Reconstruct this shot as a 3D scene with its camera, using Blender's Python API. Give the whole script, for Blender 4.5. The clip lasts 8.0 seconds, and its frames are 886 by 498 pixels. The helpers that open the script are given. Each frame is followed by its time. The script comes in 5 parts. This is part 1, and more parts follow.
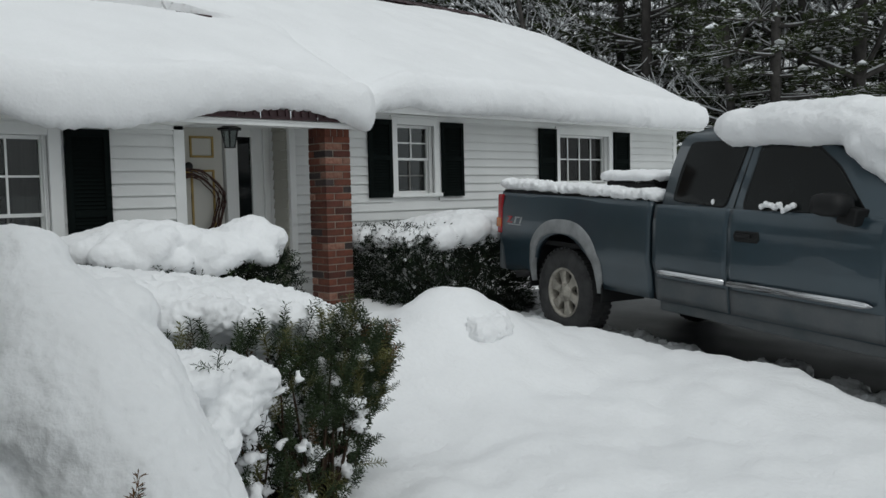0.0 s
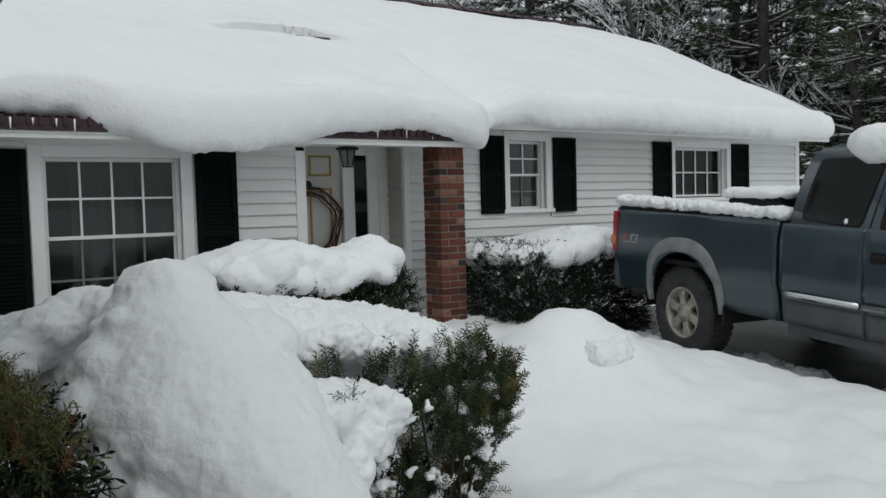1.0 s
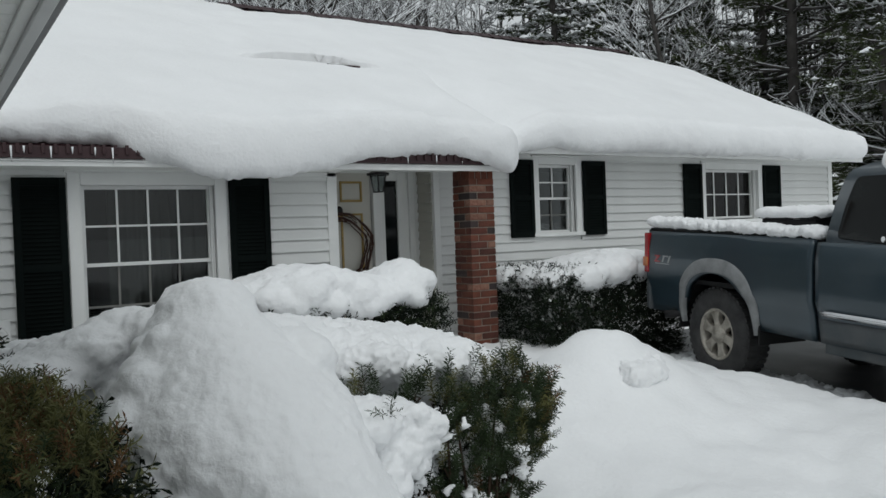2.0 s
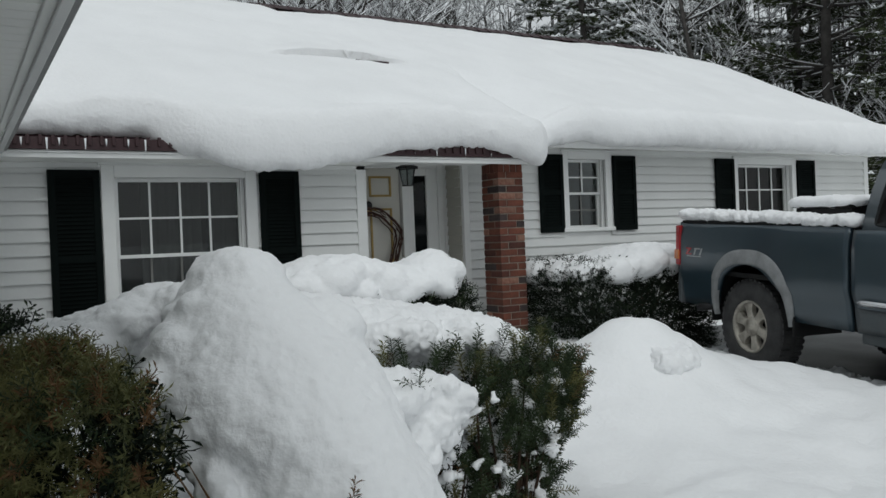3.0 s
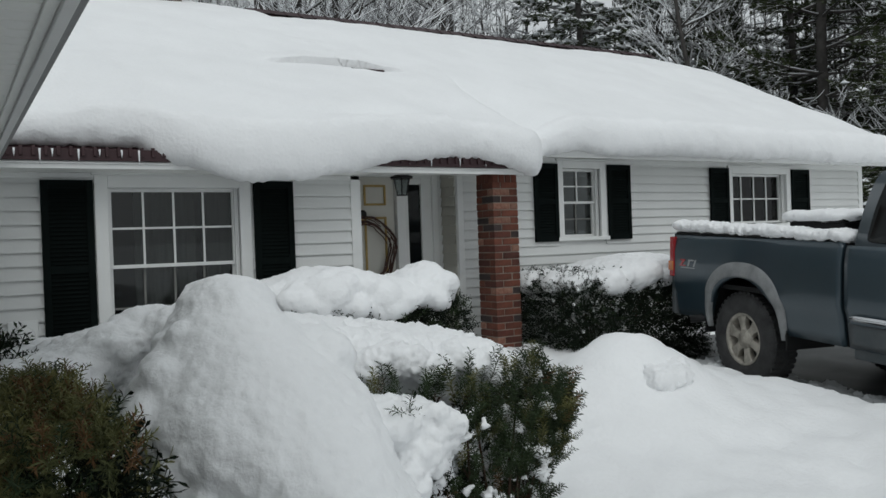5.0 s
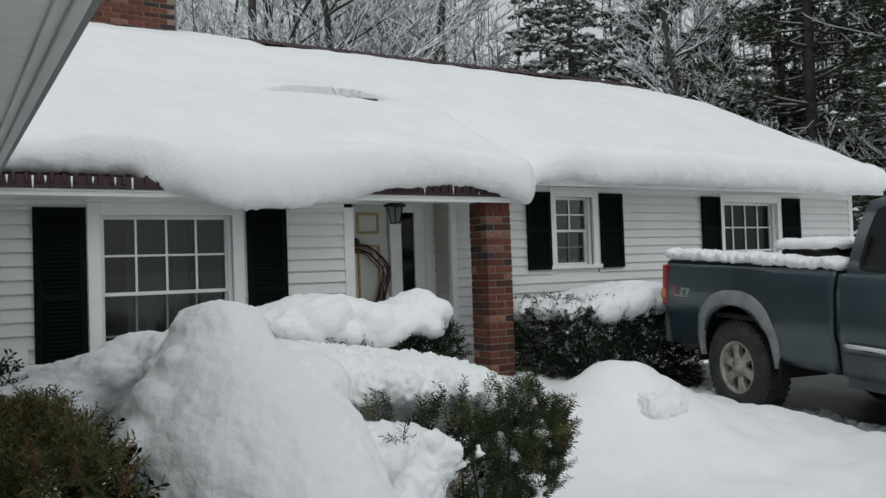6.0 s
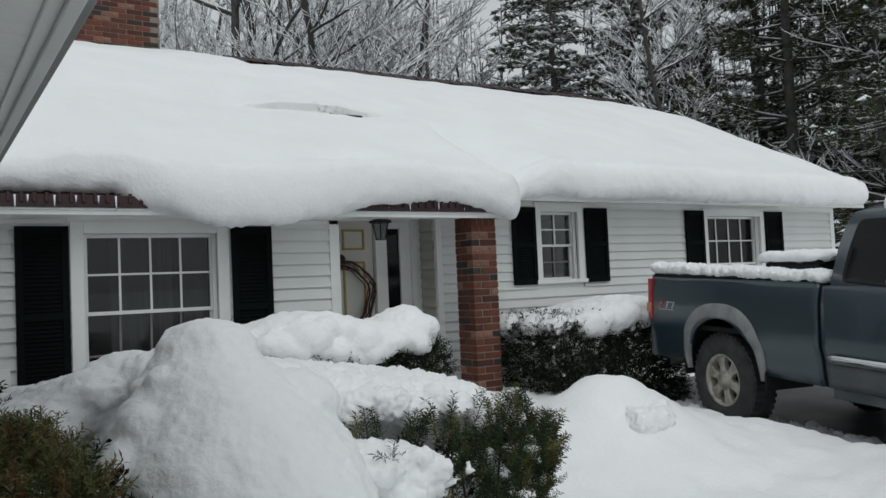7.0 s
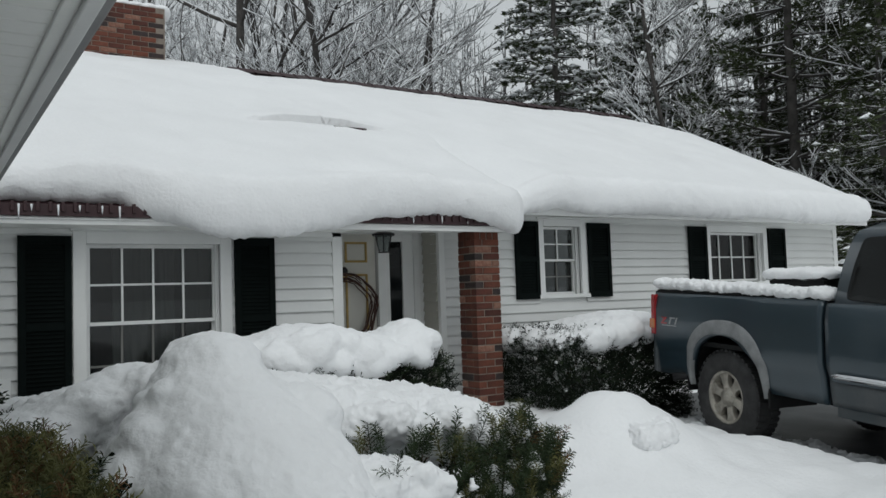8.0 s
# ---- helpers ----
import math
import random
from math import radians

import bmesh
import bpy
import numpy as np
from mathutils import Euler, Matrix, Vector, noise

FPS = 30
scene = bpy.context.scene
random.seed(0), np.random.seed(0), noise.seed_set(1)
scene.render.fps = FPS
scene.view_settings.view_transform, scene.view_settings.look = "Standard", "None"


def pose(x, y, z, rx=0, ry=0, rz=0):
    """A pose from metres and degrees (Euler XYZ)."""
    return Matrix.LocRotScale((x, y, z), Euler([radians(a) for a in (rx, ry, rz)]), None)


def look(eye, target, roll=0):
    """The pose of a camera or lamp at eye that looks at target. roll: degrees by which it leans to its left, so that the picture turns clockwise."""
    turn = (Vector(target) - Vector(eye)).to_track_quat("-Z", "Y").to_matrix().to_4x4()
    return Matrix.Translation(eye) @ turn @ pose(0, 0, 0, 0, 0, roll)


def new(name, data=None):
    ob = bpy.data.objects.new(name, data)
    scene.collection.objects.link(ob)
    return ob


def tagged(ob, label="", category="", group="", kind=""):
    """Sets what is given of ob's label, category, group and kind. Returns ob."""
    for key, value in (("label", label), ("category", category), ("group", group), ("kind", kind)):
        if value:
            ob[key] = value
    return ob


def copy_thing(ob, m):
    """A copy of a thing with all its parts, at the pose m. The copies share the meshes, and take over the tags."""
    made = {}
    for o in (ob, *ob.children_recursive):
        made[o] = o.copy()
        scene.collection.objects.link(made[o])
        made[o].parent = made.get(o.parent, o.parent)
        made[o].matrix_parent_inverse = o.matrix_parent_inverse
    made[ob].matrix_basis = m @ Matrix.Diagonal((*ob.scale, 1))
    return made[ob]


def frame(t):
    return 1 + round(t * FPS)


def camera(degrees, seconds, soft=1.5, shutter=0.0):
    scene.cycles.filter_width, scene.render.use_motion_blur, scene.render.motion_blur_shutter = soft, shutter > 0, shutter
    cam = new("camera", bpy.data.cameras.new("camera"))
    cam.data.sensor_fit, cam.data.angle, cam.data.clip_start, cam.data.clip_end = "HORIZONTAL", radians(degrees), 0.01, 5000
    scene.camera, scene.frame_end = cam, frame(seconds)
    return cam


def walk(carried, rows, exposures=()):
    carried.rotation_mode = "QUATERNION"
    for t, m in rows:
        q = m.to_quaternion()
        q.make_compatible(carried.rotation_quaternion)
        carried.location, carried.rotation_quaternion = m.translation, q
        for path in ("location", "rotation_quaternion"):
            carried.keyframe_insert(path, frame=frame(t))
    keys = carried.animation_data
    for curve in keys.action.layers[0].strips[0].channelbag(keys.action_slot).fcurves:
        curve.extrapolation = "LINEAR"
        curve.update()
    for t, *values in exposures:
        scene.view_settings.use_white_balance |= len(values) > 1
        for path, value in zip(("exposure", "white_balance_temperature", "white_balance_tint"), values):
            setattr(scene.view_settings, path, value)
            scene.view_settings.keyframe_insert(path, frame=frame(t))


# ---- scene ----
cam = camera(56.0, 8.0)

PATH = [
    (0, pose(0.071, -0.049, 1.478, 86.25, 1.30, -41.72)),
    (0.5, pose(0.029, 0.015, 1.552, 86.25, 1.38, -37.16)),
    (1, pose(0.002, -0.000, 1.556, 87.07, 1.54, -34.56)),
    (1.5, pose(-0.003, -0.007, 1.564, 88.25, 1.85, -33.92)),
    (2, pose(-0.030, -0.003, 1.523, 89.02, 2.17, -32.64)),
    (3.5, pose(-0.024, 0.005, 1.391, 89.39, 2.34, -30.33)),
    (4, pose(-0.016, 0.007, 1.413, 88.81, 2.17, -30.45)),
    (5.3, pose(-0.004, -0.004, 1.505, 90.30, 2.02, -31.14)),
    (5.5, pose(0.000, 0.000, 1.500, 91.20, 2.03, -31.24)),
    (6, pose(-0.015, 0.002, 1.488, 91.47, 2.00, -31.42)),
    (6.5, pose(-0.018, -0.000, 1.473, 91.58, 2.01, -31.46)),
    (7, pose(-0.022, 0.012, 1.488, 92.52, 2.54, -32.46)),
    (7.5, pose(-0.047, 0.040, 1.503, 93.41, 2.00, -32.83)),
    (8, pose(-0.030, 0.030, 1.495, 93.41, 1.94, -32.41)),
]
walk(cam, PATH, [(0.0, -0.24, 6280, 6), (8.0, -0.24, 6280, 6)])

# ---- world and light: a bright overcast sky ----
world = bpy.data.worlds.new("overcast")
scene.world = world
world.use_nodes = True
wn, wl = world.node_tree.nodes, world.node_tree.links
sky = wn.new("ShaderNodeTexSky")
sky.sky_type = "NISHITA"
sky.sun_disc = False
sky.sun_elevation, sky.sun_rotation = radians(42), radians(200)
sky.dust_density, sky.air_density = 3.0, 1.2
desat = wn.new("ShaderNodeHueSaturation")
desat.inputs["Saturation"].default_value = 0.10
wl.new(sky.outputs[0], desat.inputs["Color"])
veil = wn.new("ShaderNodeMix")
veil.data_type = "RGBA"
veil.inputs[0].default_value = 0.65
veil.inputs[7].default_value = (6.6, 6.75, 6.9, 1)
wl.new(desat.outputs[0], veil.inputs[6])
wl.new(veil.outputs[2], wn["Background"].inputs[0])
wn["Background"].inputs[1].default_value = 0.105
sun = new("sun", bpy.data.lights.new("sun", "SUN"))
sun.data.energy, sun.data.angle, sun.data.color = 0.7, radians(40), (1.0, 0.98, 0.95)
sun.matrix_world = look((0, 0, 20), (4.5, 12, 4))


# ---- materials ----
def mat(name, color, rough=0.6, metal=0.0, var=0.12, scale=8.0, bump=0.0, bscale=60.0, tint=None, fine=0.0, coat=0.0, rand=0.0, spec=0.5):
    """A surface with broad stains, fine grain and relief, at real size."""
    m = bpy.data.materials.new(name)
    m.use_nodes = True
    n, l = m.node_tree.nodes, m.node_tree.links
    b = n["Principled BSDF"]
    b.inputs["Roughness"].default_value, b.inputs["Metallic"].default_value = rough, metal
    b.inputs["Coat Weight"].default_value = coat
    b.inputs["Specular IOR Level"].default_value = spec
    tc = n.new("ShaderNodeTexCoord")
    big = n.new("ShaderNodeTexNoise")
    big.inputs["Scale"].default_value, big.inputs["Detail"].default_value = scale, 5
    l.new(tc.outputs["Object"], big.inputs["Vector"])
    mix = n.new("ShaderNodeMix")
    mix.data_type = "RGBA"
    dark = tint or tuple(c * (1 - 2.2 * var) for c in color)
    mix.inputs[6].default_value, mix.inputs[7].default_value = (*dark, 1), (*color, 1)
    ramp = n.new("ShaderNodeMapRange")
    ramp.inputs[1].default_value, ramp.inputs[2].default_value = 0.3, 0.65
    l.new(big.outputs[0], ramp.inputs[0])
    l.new(ramp.outputs[0], mix.inputs[0])
    out = mix.outputs[2]
    small = n.new("ShaderNodeTexNoise")
    small.inputs["Scale"].default_value, small.inputs["Detail"].default_value = bscale, 6
    l.new(tc.outputs["Object"], small.inputs["Vector"])
    if fine or rand:
        hs = n.new("ShaderNodeHueSaturation")
        val = n.new("ShaderNodeMath")
        val.operation = "MULTIPLY_ADD"
        l.new(small.outputs[0], val.inputs[0])
        val.inputs[1].default_value, val.inputs[2].default_value = 2 * fine, 1 - fine
        src = val.outputs[0]
        if rand:
            oi = n.new("ShaderNodeObjectInfo")
            v2 = n.new("ShaderNodeMath")
            v2.operation = "MULTIPLY_ADD"
            l.new(oi.outputs["Random"], v2.inputs[0])
            v2.inputs[1].default_value, v2.inputs[2].default_value = 2 * rand, -rand
            v3 = n.new("ShaderNodeMath")
            l.new(src, v3.inputs[0])
            l.new(v2.outputs[0], v3.inputs[1])
            src = v3.outputs[0]
        l.new(src, hs.inputs["Value"])
        l.new(out, hs.inputs["Color"])
        out = hs.outputs[0]
    l.new(out, b.inputs["Base Color"])
    if bump:
        bp = n.new("ShaderNodeBump")
        bp.inputs["Strength"].default_value, bp.inputs["Distance"].default_value = 0.6, bump
        l.new(small.outputs[0], bp.inputs["Height"])
        l.new(bp.outputs[0], b.inputs["Normal"])
    return m


SNOW = mat("snow", (0.90, 0.91, 0.92), 0.75, var=0.02, scale=1.6, bump=0.011, bscale=36, fine=0.03, spec=0.2)
SNOW_FAR = mat("snow_on_branches", (0.86, 0.88, 0.9), 0.8, var=0.03, scale=3)
SLUSH = mat("slush", (0.66, 0.68, 0.69), 0.45, var=0.15, scale=3.5, bump=0.02, bscale=22, fine=0.12)
ASPHALT = mat("wet_asphalt", (0.030, 0.032, 0.034), 0.5, var=0.2, scale=2.2, bump=0.006, bscale=90, fine=0.3, tint=(0.085, 0.088, 0.09))
SIDING = mat("white_vinyl_siding", (0.70, 0.71, 0.70), 0.5, var=0.04, scale=1.7, bump=0.0012, bscale=40, fine=0.02, rand=0.02)
TRIM = mat("white_trim_paint", (0.78, 0.79, 0.78), 0.45, var=0.03, scale=4, bump=0.0006, bscale=70, fine=0.02)
SOFFIT = mat("white_soffit_vinyl", (0.90, 0.91, 0.88), 0.5, var=0.03, scale=3, fine=0.03)
GUTTER = mat("grey_metal_drip_edge", (0.30, 0.30, 0.30), 0.5, 0.2, var=0.1, scale=6, fine=0.05)
SHUTTER = mat("black_green_shutter", (0.006, 0.009, 0.0085), 0.8, var=0.1, scale=6, fine=0.1, spec=0.05)
# near-black that stands for the unlit rooms behind the windows
DARK = mat("interior_dimness", (0.02, 0.021, 0.022), 0.9, var=0.1)
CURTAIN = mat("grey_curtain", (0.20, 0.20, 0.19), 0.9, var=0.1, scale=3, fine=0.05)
ROOFING = mat("maroon_metal_roof", (0.045, 0.019, 0.022), 0.5, 0.2, var=0.15, scale=5, fine=0.1)
MORTAR = mat("mortar", (0.25, 0.21, 0.175), 0.9, var=0.15, scale=12, bump=0.003, bscale=120, fine=0.1)
BRICKS = [mat("red_brick", (0.135, 0.042, 0.024), 0.85, var=0.18, scale=14, bump=0.004, bscale=70, fine=0.15, rand=0.25),
          mat("dark_brick", (0.085, 0.025, 0.016), 0.85, var=0.18, scale=14, bump=0.004, bscale=70, fine=0.15, rand=0.25),
          mat("burnt_brick", (0.038, 0.026, 0.025), 0.85, var=0.2, scale=14, bump=0.004, bscale=70, fine=0.15, rand=0.2),
          mat("whitened_brick", (0.25, 0.14, 0.10), 0.9, var=0.25, scale=25, bump=0.004, bscale=70, fine=0.2, rand=0.2, tint=(0.16, 0.06, 0.04))]
DOOR = mat("cream_door_paint", (0.60, 0.59, 0.54), 0.45, var=0.03, scale=3, fine=0.02)
OCHRE = mat("ochre_moulding", (0.42, 0.29, 0.09), 0.5, var=0.12, scale=12, fine=0.1)
BRASS = mat("brass", (0.55, 0.38, 0.14), 0.3, 0.9, var=0.1)
BLACK = mat("black_metal", (0.012, 0.012, 0.013), 0.45, 0.3, var=0.1)
VINE = mat("brown_vine", (0.09, 0.045, 0.035), 0.8, var=0.25, scale=30, fine=0.2)
RECESS = mat("beige_siding", (0.47, 0.46, 0.41), 0.55, var=0.04, scale=2, fine=0.03, rand=0.02)
PAINT = mat("blue_grey_truck_paint", (0.037, 0.061, 0.078), 0.28, 0.25, var=0.10, scale=1.6, fine=0.05, bscale=300, coat=0.5)
PAINT_DIRTY = mat("dirty_truck_paint", (0.070, 0.085, 0.092), 0.5, 0.15, var=0.2, scale=3.5, fine=0.12, bscale=40, tint=(0.12, 0.125, 0.13))
FLARE = mat("faded_grey_flare", (0.27, 0.28, 0.285), 0.75, var=0.15, scale=9, bump=0.001, bscale=90, fine=0.15)
RUBBER = mat("tyre_rubber", (0.022, 0.022, 0.023), 0.75, var=0.25, scale=9, bump=0.003, bscale=60, fine=0.3, tint=(0.05, 0.05, 0.05))
ALLOY = mat("dirty_alloy", (0.50, 0.47, 0.41), 0.45, 0.35, var=0.2, scale=18, fine=0.15)
CHROME = mat("chrome", (0.75, 0.76, 0.78), 0.18, 1.0, var=0.05)
PLASTIC = mat("black_plastic", (0.012, 0.0125, 0.013), 0.55, var=0.1, fine=0.1, spec=0.25)
GLASS_CAR = mat("tinted_glass", (0.008, 0.010, 0.010), 0.05, var=0.2, scale=3, spec=0.22)
RED = mat("red_lens", (0.35, 0.015, 0.02), 0.2, var=0.1, coat=0.5)
AMBER = mat("amber_lens", (0.55, 0.16, 0.03), 0.25, var=0.1, coat=0.5)
GREYDECAL = mat("grey_decal", (0.42, 0.43, 0.44), 0.5, var=0.1)
YEW = mat("yew_needles", (0.038, 0.058, 0.026), 0.55, var=0.2, scale=9, fine=0.25, bscale=25, spec=0.15)
YEW_OLIVE = mat("olive_needles", (0.165, 0.16, 0.062), 0.6, var=0.2, scale=7, fine=0.3, bscale=22, tint=(0.07, 0.08, 0.035), spec=0.15)
YEW_BROWN = mat("browned_needles", (0.17, 0.095, 0.045), 0.7, var=0.2, scale=9, fine=0.3, spec=0.15)
# near-black green of the darker bushes; inside every hedge it stands for shade
YEW_DARK = mat("dark_and_shaded_yew", (0.012, 0.02, 0.011), 0.7, var=0.2, scale=9, fine=0.3, bscale=25, spec=0.15)
TWIG = mat("brown_twig", (0.055, 0.035, 0.024), 0.85, var=0.2, scale=20, fine=0.2, spec=0.15)
BARK = mat("grey_bark", (0.080, 0.074, 0.069), 0.9, var=0.25, scale=6, fine=0.2, bscale=30)
PINE = mat("pine_needles", (0.085, 0.105, 0.052), 0.7, var=0.25, scale=1.5, fine=0.3, bscale=9, spec=0.15)


def glass_mat():
    m = bpy.data.materials.new("window_glass")
    m.use_nodes = True
    n, l = m.node_tree.nodes, m.node_tree.links
    clear, gloss, mix, fres = (n.new("ShaderNode" + k) for k in ("BsdfTransparent", "BsdfGlossy", "MixShader", "Fresnel"))
    clear.inputs[0].default_value = (0.58, 0.61, 0.61, 1)
    gloss.inputs["Roughness"].default_value = 0.02
    fres.inputs[0].default_value = 1.5
    l.new(fres.outputs[0], mix.inputs[0])
    l.new(clear.outputs[0], mix.inputs[1])
    l.new(gloss.outputs[0], mix.inputs[2])
    l.new(mix.outputs[0], n["Material Output"].inputs[0])
    return m


GLASS = glass_mat()


# ---- building helpers ----
def part(name, bm, material, parent=None, label="", smooth=False):
    """Links a bmesh as one mesh object under a thing or a part."""
    me = bpy.data.meshes.new(name)
    bm.to_mesh(me)
    bm.free()
    me.materials.append(material)
    if smooth:
        me.polygons.foreach_set("use_smooth", [True] * len(me.polygons))
    ob = new(name, me)
    if parent:
        ob.parent = parent
    if label:
        ob["label"] = label
    return ob


def thing(name, label, category, group="", kind="", m=None):
    ob = tagged(new(name), label, category, group, kind)
    if m:
        ob.matrix_world = m
    return ob


def box(bm, x0, x1, y0, y1, z0, z1, bevel=0.0):
    r = bmesh.ops.create_cube(bm, size=1, matrix=Matrix.Translation(((x0 + x1) / 2, (y0 + y1) / 2, (z0 + z1) / 2)) @ Matrix.Diagonal((x1 - x0, y1 - y0, z1 - z0, 1)))
    if bevel:
        bmesh.ops.bevel(bm, geom=list({e for v in r["verts"] for e in v.link_edges}), offset=bevel, segments=2, affect="EDGES", profile=0.6)
    return bm


def cube(x0, x1, y0, y1, z0, z1, bevel=0.0):
    return box(bmesh.new(), x0, x1, y0, y1, z0, z1, bevel)


def prism(bm, poly, axis, a, b):
    """A polygon of two coordinates, drawn out along the third axis (0, 1 or 2) from a to b."""
    def p(q, c):
        v = list(q)
        v.insert(axis, c)
        return v
    lo, hi = [bm.verts.new(p(q, a)) for q in poly], [bm.verts.new(p(q, b)) for q in poly]
    n = len(poly)
    bm.faces.new(lo)
    bm.faces.new(hi[::-1])
    for i in range(n):
        bm.faces.new((lo[i], hi[i], hi[(i + 1) % n], lo[(i + 1) % n]))
    bmesh.ops.recalc_face_normals(bm, faces=bm.faces)
    return bm


def tube(bm, pts, radii, sides=6):
    """A tapered tube along points."""
    rings = []
    for i, p in enumerate(pts):
        d = Vector(pts[min(i + 1, len(pts) - 1)]) - Vector(pts[max(i - 1, 0)])
        q = d.to_track_quat("Z", "Y")
        rings.append([bm.verts.new(Vector(p) + q @ Vector((radii[i] * math.cos(a), radii[i] * math.sin(a), 0))) for a in (2 * math.pi * k / sides for k in range(sides))])
    for a, b in zip(rings, rings[1:]):
        for k in range(sides):
            bm.faces.new((a[k], a[(k + 1) % sides], b[(k + 1) % sides], b[k]))
    bm.faces.new(rings[0][::-1])
    bm.faces.new(rings[-1])
    return bm


def lathe(bm, prof, m, sides=32):
    """Turns a profile of (radius, height) round the z axis of m."""
    rings = [[bm.verts.new(m @ Vector((r * math.cos(a), r * math.sin(a), z))) for a in (2 * math.pi * k / sides for k in range(sides))] for r, z in prof]
    for a, b in zip(rings, rings[1:]):
        for k in range(sides):
            bm.faces.new((a[k], a[(k + 1) % sides], b[(k + 1) % sides], b[k]))
    bmesh.ops.recalc_face_normals(bm, faces=bm.faces)
    return bm


def mesh_of(name, verts, faces, materials, parent=None, idx=None, smooth=False):
    me = bpy.data.meshes.new(name)
    me.from_pydata(verts, [], faces)
    for m in materials:
        me.materials.append(m)
    if idx is not None:
        me.polygons.foreach_set("material_index", idx)
    if smooth:
        me.polygons.foreach_set("use_smooth", [True] * len(me.polygons))
    ob = new(name, me)
    if parent:
        ob.parent = parent
    return ob


def fbm(x, y, z=0.0, octaves=3):
    return noise.fractal(Vector((x, y, z)), 1.0, 2.0, octaves)


def snow_blob(name, lumps, label, voxel=0.03, rough=0.03, grain=0.18, cut=None):
    """Settled snow from many rounded lumps (x, y, z, rx, ry, rz) grown into one body."""
    bm = bmesh.new()
    for x, y, z, rx, ry, rz in lumps:
        bmesh.ops.create_icosphere(bm, subdivisions=3 if rx > 0.09 else 2, radius=1, matrix=Matrix.Translation((x, y, z)) @ Matrix.Diagonal((rx, ry, rz, 1)))
    ob = part(name, bm, SNOW, None, smooth=True)
    tagged(ob, label, "snow", "", "stuff")
    rm = ob.modifiers.new("grow", "REMESH")
    rm.mode, rm.voxel_size, rm.use_smooth_shade = "VOXEL", voxel, True
    sm = ob.modifiers.new("settle", "SMOOTH")
    sm.factor, sm.iterations = 0.5, 5
    for size, amount in ((grain, rough), (grain * 0.42, rough * 0.55), (grain * 0.2, rough * 0.30)):
        tex = bpy.data.textures.new("snow_lumps", "CLOUDS")
        tex.noise_scale, tex.noise_depth = size, 3
        dm = ob.modifiers.new("lumps", "DISPLACE")
        dm.texture, dm.strength, dm.mid_level, dm.texture_coords = tex, amount * 2, 0.5, "GLOBAL"
    return ob


# ---- ground: one sheet of snow to the horizon ----
def bell(x, y, cx, cy, rx, ry, turn=0.0, p=1.0):
    c, s = math.cos(turn), math.sin(turn)
    u, v = ((x - cx) * c + (y - cy) * s) / rx, (-(x - cx) * s + (y - cy) * c) / ry
    return math.exp(-(u * u + v * v) ** p)


def lane(x, y):
    """How far a place lies inside the cleared bay round the truck, in metres."""
    edge = 5.12 + 0.14 * (y - 2.0) + 0.10 * math.sin(y * 3.1) + 0.09 * fbm(x * 2.3, y * 2.3)
    if y > 4.3:
        edge += 0.25 * (y - 4.3)
    return min(x - edge, 8.6 - x, 7.2 - y + 0.2 * fbm(x, 3.0))


def grade(x, y):
    return 0.19 + 0.045 * (min(max(y, -3), 6.0) - 4.744)


def snow_top(x, y):
    far = math.hypot(x, y)
    z = grade(x, y) + 0.20 + 0.05 * fbm(x * 0.5, y * 0.5)
    z += 0.022 * fbm(x * 3.2, y * 3.2, 2.0) * (1 if far < 12 else 0)
    z += 0.50 * bell(x, y, 3.70, 3.98, 0.60, 0.55, 0.4, 0.9) + 0.13 * bell(x, y, 4.6, 3.7, 0.7, 0.6)
    z += (0.024 * fbm(x * 6, y * 6, 9) + 0.035 * fbm(x * 1.3, y * 1.3, 6) - 0.03 * max(0, fbm(x * 2.6, y * 2.6, 12)) ** 2) * (1 if far < 9 else 0)
    z += 0.12 * bell(x, y, 4.6, 2.5, 0.6, 0.9)
    z += 0.22 * bell(x, y, 6.2, 6.6, 0.6, 0.45)
    d = lane(x, y)
    if d > -0.35:
        k = min(1, max(0, (d + 0.35) / 0.55))
        k = k * k * (3 - 2 * k)
        z = z * (1 - k) + (grade(x, y) - 0.10) * k + 0.12 * k * (1 - k) * fbm(x * 5, y * 5, 4)
    if far > 25:
        z += 1.2 * fbm(x * 0.02, y * 0.02) + (far - 25) * 0.01
    return z


def axis_steps(lo, hi, step, reach):
    core = list(np.arange(lo, hi + step / 2, step))
    out, d = [], step
    while core[0] - (sum(out) + d) > -reach:
        d *= 1.22
        out.append(d)
    left, right = [], []
    a, b = core[0], core[-1]
    for d in out:
        a, b = a - d, b + d
        left.append(a)
        right.append(b)
    return left[::-1] + core + right


gx, gy = axis_steps(-1.0, 9.0, 0.055, 900), axis_steps(0.4, 7.6, 0.055, 900)
verts = [(x, y, snow_top(x, y)) for y in gy for x in gx]
w = len(gx)
faces = [(j * w + i, j * w + i + 1, (j + 1) * w + i + 1, (j + 1) * w + i) for j in range(len(gy) - 1) for i in range(w - 1)]
ground = tagged(mesh_of("ground", verts, faces, [SNOW], smooth=True), "deep fresh white snow lying over the whole yard", "snow", "", "structure")

